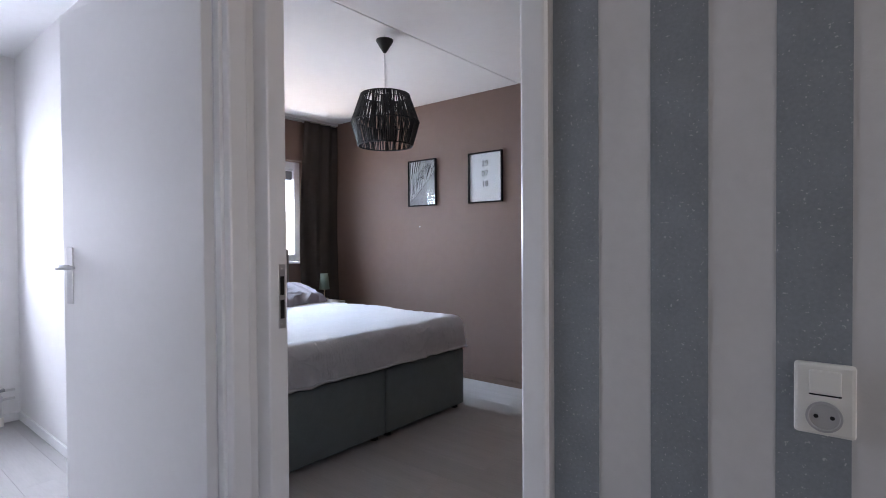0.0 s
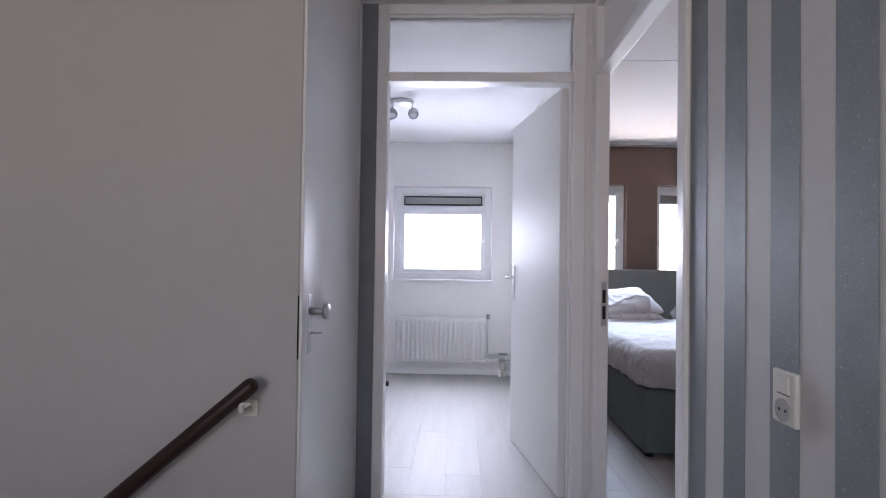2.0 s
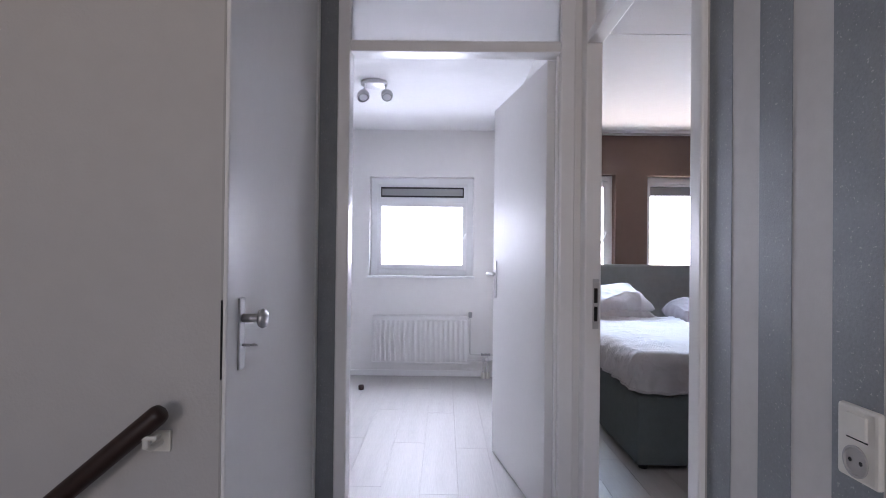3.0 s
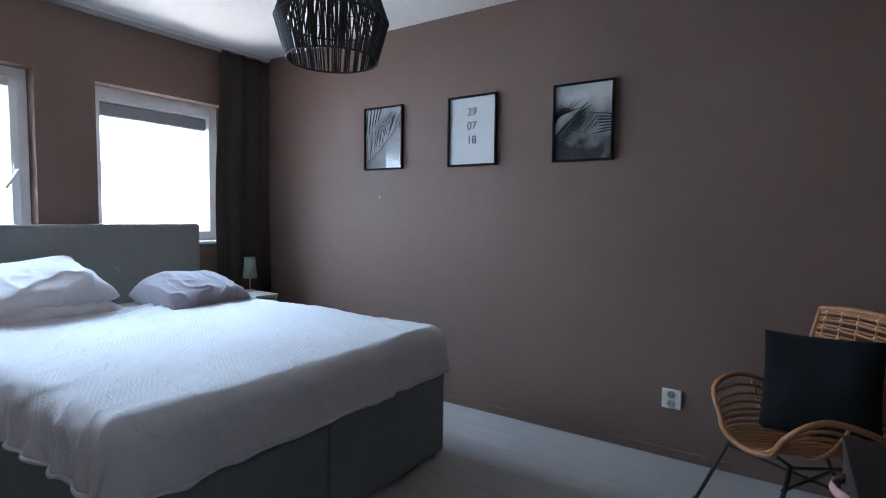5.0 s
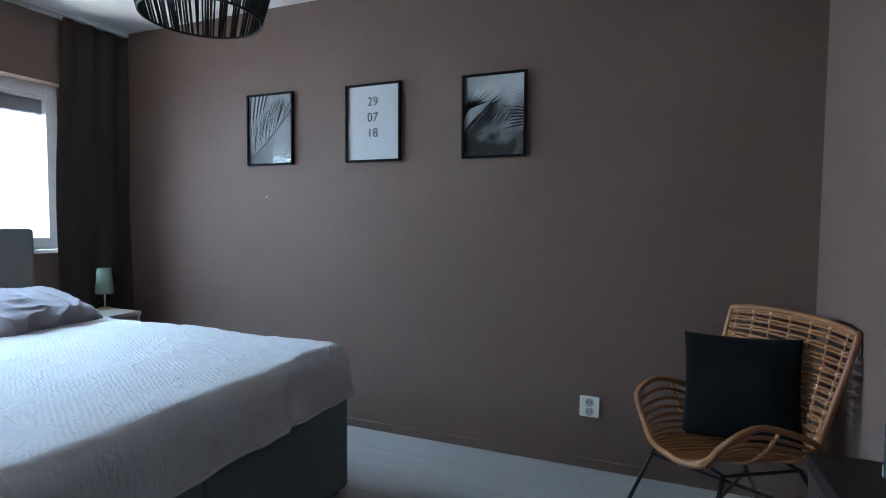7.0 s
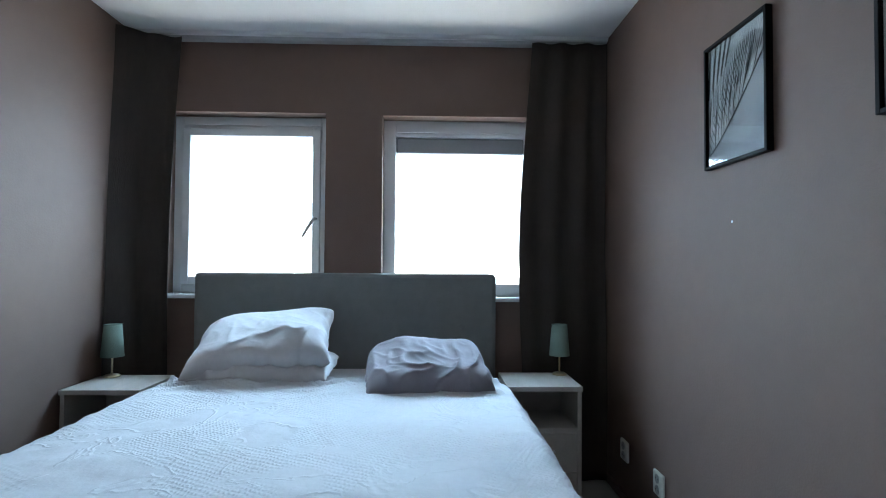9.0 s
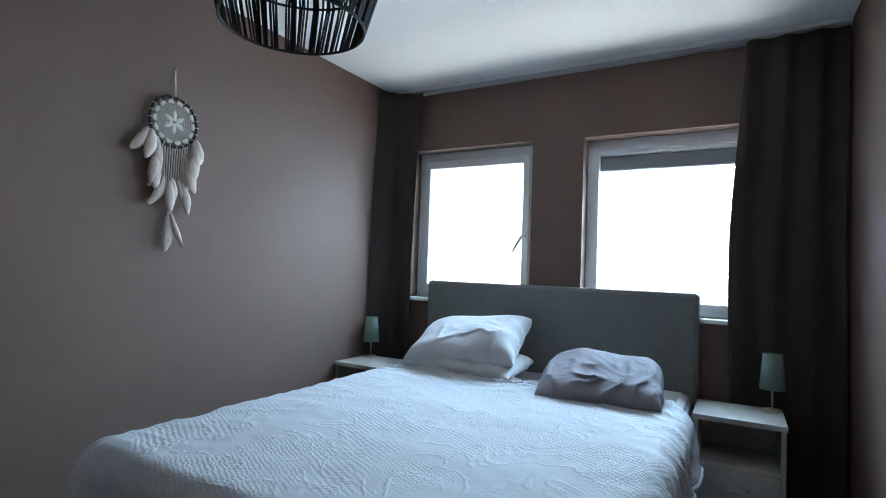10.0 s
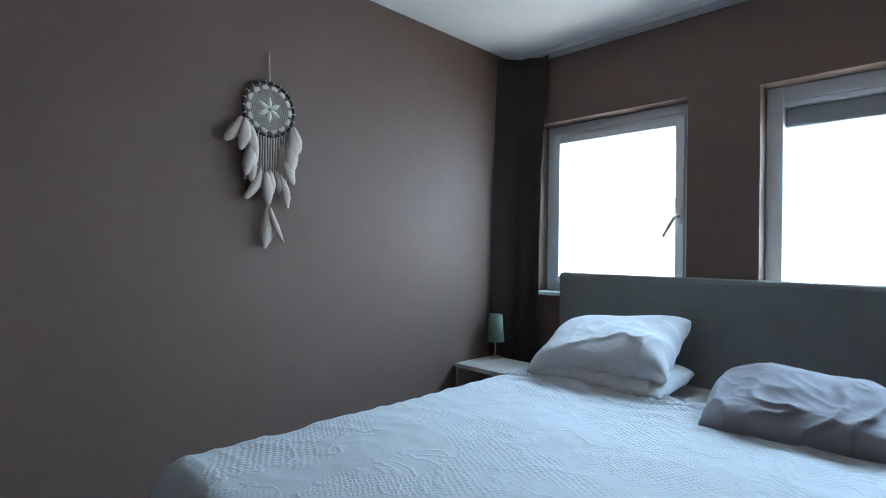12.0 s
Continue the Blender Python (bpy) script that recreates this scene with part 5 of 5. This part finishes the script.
M_DRYLEAF = material("brown_dried_leaf", (0.065, 0.045, 0.035), 0.7, vary=0.2, scale=30)
M_STEM = material("olive_stem", (0.13, 0.13, 0.06), 0.7, vary=0.2, scale=30)
M_BUD = material("straw_coloured_buds", (0.36, 0.32, 0.20), 0.9, vary=0.2, scale=50)
fl = thing("flower_bouquet", Matrix.Translation((VX, VY, DZ + 0.180 * VASE_TALL)) @ Matrix.Scale(0.97, 4), "white artificial flowers with leaves and dried twigs", "flowers")


def stem(p, r=0.0018):
    return part("stem", sweep(bmesh.new(), p, r, 6), M_STEM, fl, "", True)


def leaf_blade(bm, base, tip, width, up):
    base, tip = Vector(base), Vector(tip)
    d = tip - base
    s = d.cross(Vector(up)).normalized()
    rows = []
    for i in range(7):
        t = i / 6
        w = width * math.sin(math.pi * t ** 0.85) + 0.0003
        p = base + d * t + Vector((0, 0, -0.15 * d.length * t * t))
        rows.append((bm.verts.new(p - s * w), bm.verts.new(p - Vector((0, 0, 0.12 * w))), bm.verts.new(p + s * w)))
    for a, b in zip(rows, rows[1:]):
        bm.faces.new((a[0], a[1], b[1], b[0]))
        bm.faces.new((a[1], a[2], b[2], b[1]))


random.seed(31)
heads = [((0.022, -0.012, 0.068), 0.030), ((0.030, 0.008, 0.112), 0.028), ((0.008, -0.018, 0.034), 0.025), ((0.048, -0.022, 0.052), 0.029), ((0.058, 0.005, 0.088), 0.029)]
for (c, r) in heads:
    stem([(0, 0, -0.10), (c[0] * 0.4, c[1] * 0.4, 0.0), c])
    bm = bmesh.new()
    for k in range(60):
        d = Vector((random.gauss(0, 1), random.gauss(0, 1), random.gauss(0, 1))).normalized()
        p = Vector(c) + d * r * random.uniform(0.55, 0.9)
        o = d.orthogonal().normalized()
        for j in range(5):
            q = Matrix.Rotation(j * math.pi * 0.4 + k, 3, d) @ o
            leaf_blade(bm, p, p + (q * random.uniform(0.7, 1.0) + d * random.uniform(0.2, 0.7)) * 0.0095, 0.0046, d)
    part("blossom", bm, M_PETAL, fl, "cluster of small white petals", True)
for k in range(9):
    a = k * 2.4
    base = Vector((0.012 * math.cos(a), 0.012 * math.sin(a), 0.0))
    tip = base + Vector((math.cos(a) * 0.055, math.sin(a) * 0.055, random.uniform(0.03, 0.08)))
    bm = bmesh.new()
    leaf_blade(bm, base, tip, 0.010, (0, 0, 1))
    part("leaf", bm, M_LEAF, fl, "", True)
stem([(0, 0, -0.10), (-0.004, 0.004, 0.05), (0.002, 0.008, 0.13), (0.014, 0.01, 0.195), (0.018, 0.012, 0.222)], 0.0014)
for z, s in ((0.07, -1), (0.115, -1), (0.16, -1), (0.198, 1), (0.212, -1)):
    bm = bmesh.new()
    b0 = Vector((-0.001 + max(0, z - 0.13) * 0.19, 0.008, z))
    leaf_blade(bm, b0, b0 + Vector((s * 0.012, -0.004, 0.020)), 0.0065, (0, 1, 0.3))
    part("leaf", bm, M_DRYLEAF, fl, "", True)
for k in range(6):
    a = k * 1.1 - 1.0
    tip = Vector((0.05 + 0.03 * math.cos(a), 0.03 * math.sin(a), 0.16 + 0.025 * math.sin(a * 2)))
    stem([(0, 0, -0.08), (0.02, 0, 0.06), tip], 0.0010)
    bm = bmesh.new()
    for j in range(22):
        p = tip + Vector((random.gauss(0, 0.013), random.gauss(0, 0.013), random.gauss(0, 0.012)))
        bmesh.ops.create_icosphere(bm, subdivisions=1, radius=0.0022, matrix=Matrix.Translation(p))
    tagged(part("seed_head", bm, M_BUD, fl, "dry straw-coloured buds"), kind="stuff")

# ---- small room: radiator, pipes, ceiling spots ----
rad = thing("radiator", (FACADE, 0.486, 0.135), "white ribbed panel radiator under the window", "radiator")
rh = 0.436
part("panel", boxed(0.035, 0.092, -0.446, 0.446, 0.0, rh, 0.006), M_GLOSS, rad)
for k in range(19):
    y = -0.420 + k * 0.04667
    bm = boxed(0.0915, 0.122, y - 0.0145, y + 0.0145, 0.025, rh - 0.025, 0.009)
    part("rib", bm, M_GLOSS, rad)
part("top_grille", boxed(0.040, 0.095, -0.441, 0.441, rh, rh + 0.008, 0.002), M_GLOSS, rad)
for y in (-0.3, 0.3):
    part("wall_bracket", boxed(0.0, 0.034, y - 0.02, y + 0.02, 0.05, rh - 0.05), M_GLOSS, rad)
M_PIPE = material("painted_pipe", (0.62, 0.61, 0.60), 0.35, vary=0.03)
pp = thing("radiator_pipes", (FACADE + 0.07, 0.938, 0.0), "pale radiator pipes and valve beside the radiator", "pipes")
part("pipe", sweep(bmesh.new(), [(0, -0.012, 0.56), (0, 0.012, 0.56), (0, 0.020, 0.55), (0, 0.020, 0.235), (0, 0.028, 0.222), (0, 0.26, 0.218)], 0.008, 10), M_PIPE, pp, "", True)
part("pipe", sweep(bmesh.new(), [(0, -0.012, 0.165), (0, 0.05, 0.165), (0, 0.20, 0.165), (0, 0.26, 0.165)], 0.008, 10), M_PIPE, pp, "", True)
part("valve_head", lathe(bmesh.new(), [(0.012, 0), (0.017, 0.006), (0.017, 0.045), (0.012, 0.052)], 18, (0, 0.018, 0.565)), M_GREYMETAL, pp, "grey valve head", True)
for dy in (0.145, 0.185):
    part("pipe", sweep(bmesh.new(), [(0, dy, 0.0), (0, dy, 0.235)], 0.009, 10), M_PIPE, pp, "", True)
    part("valve_body", lathe(bmesh.new(), [(0.013, 0), (0.016, 0.004), (0.016, 0.03), (0.012, 0.036)], 16, (0, dy, 0.15)), M_CHROME, pp, "metal valve body", True)
    part("pipe_sleeve", lathe(bmesh.new(), [(0.019, 0), (0.018, 0.055)], 16, (0, dy, 0)), M_SOCKET, pp)
part("valve_cap", boxed(-0.018, 0.018, 0.120, 0.210, 0.214, 0.232, 0.004), M_GREYMETAL, pp)

spot = thing("ceiling_spotlight", (-2.612, 0.216, CEIL), "brushed-steel ceiling light with three ball spots", "ceiling light")
part("ceiling_plate", lathe(bmesh.new(), [(0.088, 0), (0.093, -0.006), (0.091, -0.022), (0.068, -0.030)], 36), M_CHROME, spot, "round steel plate", True)
for k, (ax, ay) in enumerate(((0.02, 0.082), (0.055, -0.058), (-0.045, -0.080))):
    z = (-0.098, -0.112, -0.085)[k]
    arm = part("arm", sweep(bmesh.new(), [(ax * 0.7, ay * 0.7, -0.015), (ax * 0.95, ay * 0.95, -0.03), (ax, ay, z + 0.02)], 0.006, 8), M_CHROME, spot, "", True)
    bm = bmesh.new()
    bmesh.ops.create_uvsphere(bm, u_segments=24, v_segments=14, radius=0.041, matrix=Matrix.Translation((ax * 1.1, ay * 1.1, z)))
    bmesh.ops.bisect_plane(bm, geom=[*bm.verts, *bm.edges, *bm.faces], plane_co=(ax * 1.1 + 0.012, ay * 1.1, z - 0.016), plane_no=(0.5, 0.1, -0.8), clear_outer=True)
    head = part("spot_head", bm, M_CHROME, spot, "steel ball head", True)
    part("lens", lathe(bmesh.new(), [(0.001, 0), (0.027, 0.001), (0.027, 0.004)], 20), M_PVC, head).matrix_basis = Matrix.Translation((ax * 1.1 + 0.010, ay * 1.1 + 0.002, z - 0.0145)) @ Vector((0.5, 0.1, -0.8)).to_track_quat("Z", "Y").to_matrix().to_4x4()

single("door_stop", lathe(bmesh.new(), [(0.02, 0), (0.024, 0.004), (0.024, 0.032), (0.02, 0.040), (0.006, 0.042)], 20), M_WOODRAIL, "small dark round door stop on the floor", "door stop", True, at=(-3.48, 0.013, 0.0))

# ---- laminate boards ----
PW, PL = 0.19, 1.28
plank_mesh = {}


def plank(x0, x1, y0, y1):
    key = (round(x1 - x0, 3), round(y1 - y0, 3))
    if key not in plank_mesh:
        plank_mesh[key] = mesh_of("plank", boxed(0.0003, key[0] - 0.0003, 0.0004, key[1] - 0.0004, -0.008, 0.0, 0.0008), M_PLANK)
    ob = new("plank", plank_mesh[key])
    ob.parent = subfloor
    ob.matrix_basis = Matrix.Translation((x0, y0, 0))


def lay(x0, x1, y0, y1, row0):
    y, row = y0, row0
    while y < y1 - 0.005:
        yy = min(y + PW, y1)
        x = x0 - (row * 0.47 % 1.0) * PL
        while x < x1 - 0.002:
            a, b = max(x, x0), min(x + PL, x1)
            if b - a > 0.01:
                plank(a, b, y, yy)
            x += PL
        y, row = yy, row + 1


lay(FACADE, FRAME_B[0], SOUTH, PART1, 7)
lay(FACADE, EAST, PART1, BACK, 0)
lay(FACADE, XS, -1.3, SMALL_N, 3)
lay(XS, XR - 0.08, YC, PART0, 1)
lay(XR - 0.08, 2.3, YC, PART0, 5)
lay(DOOR_B[0], DOOR_B[1], PART0, PART1, 2)
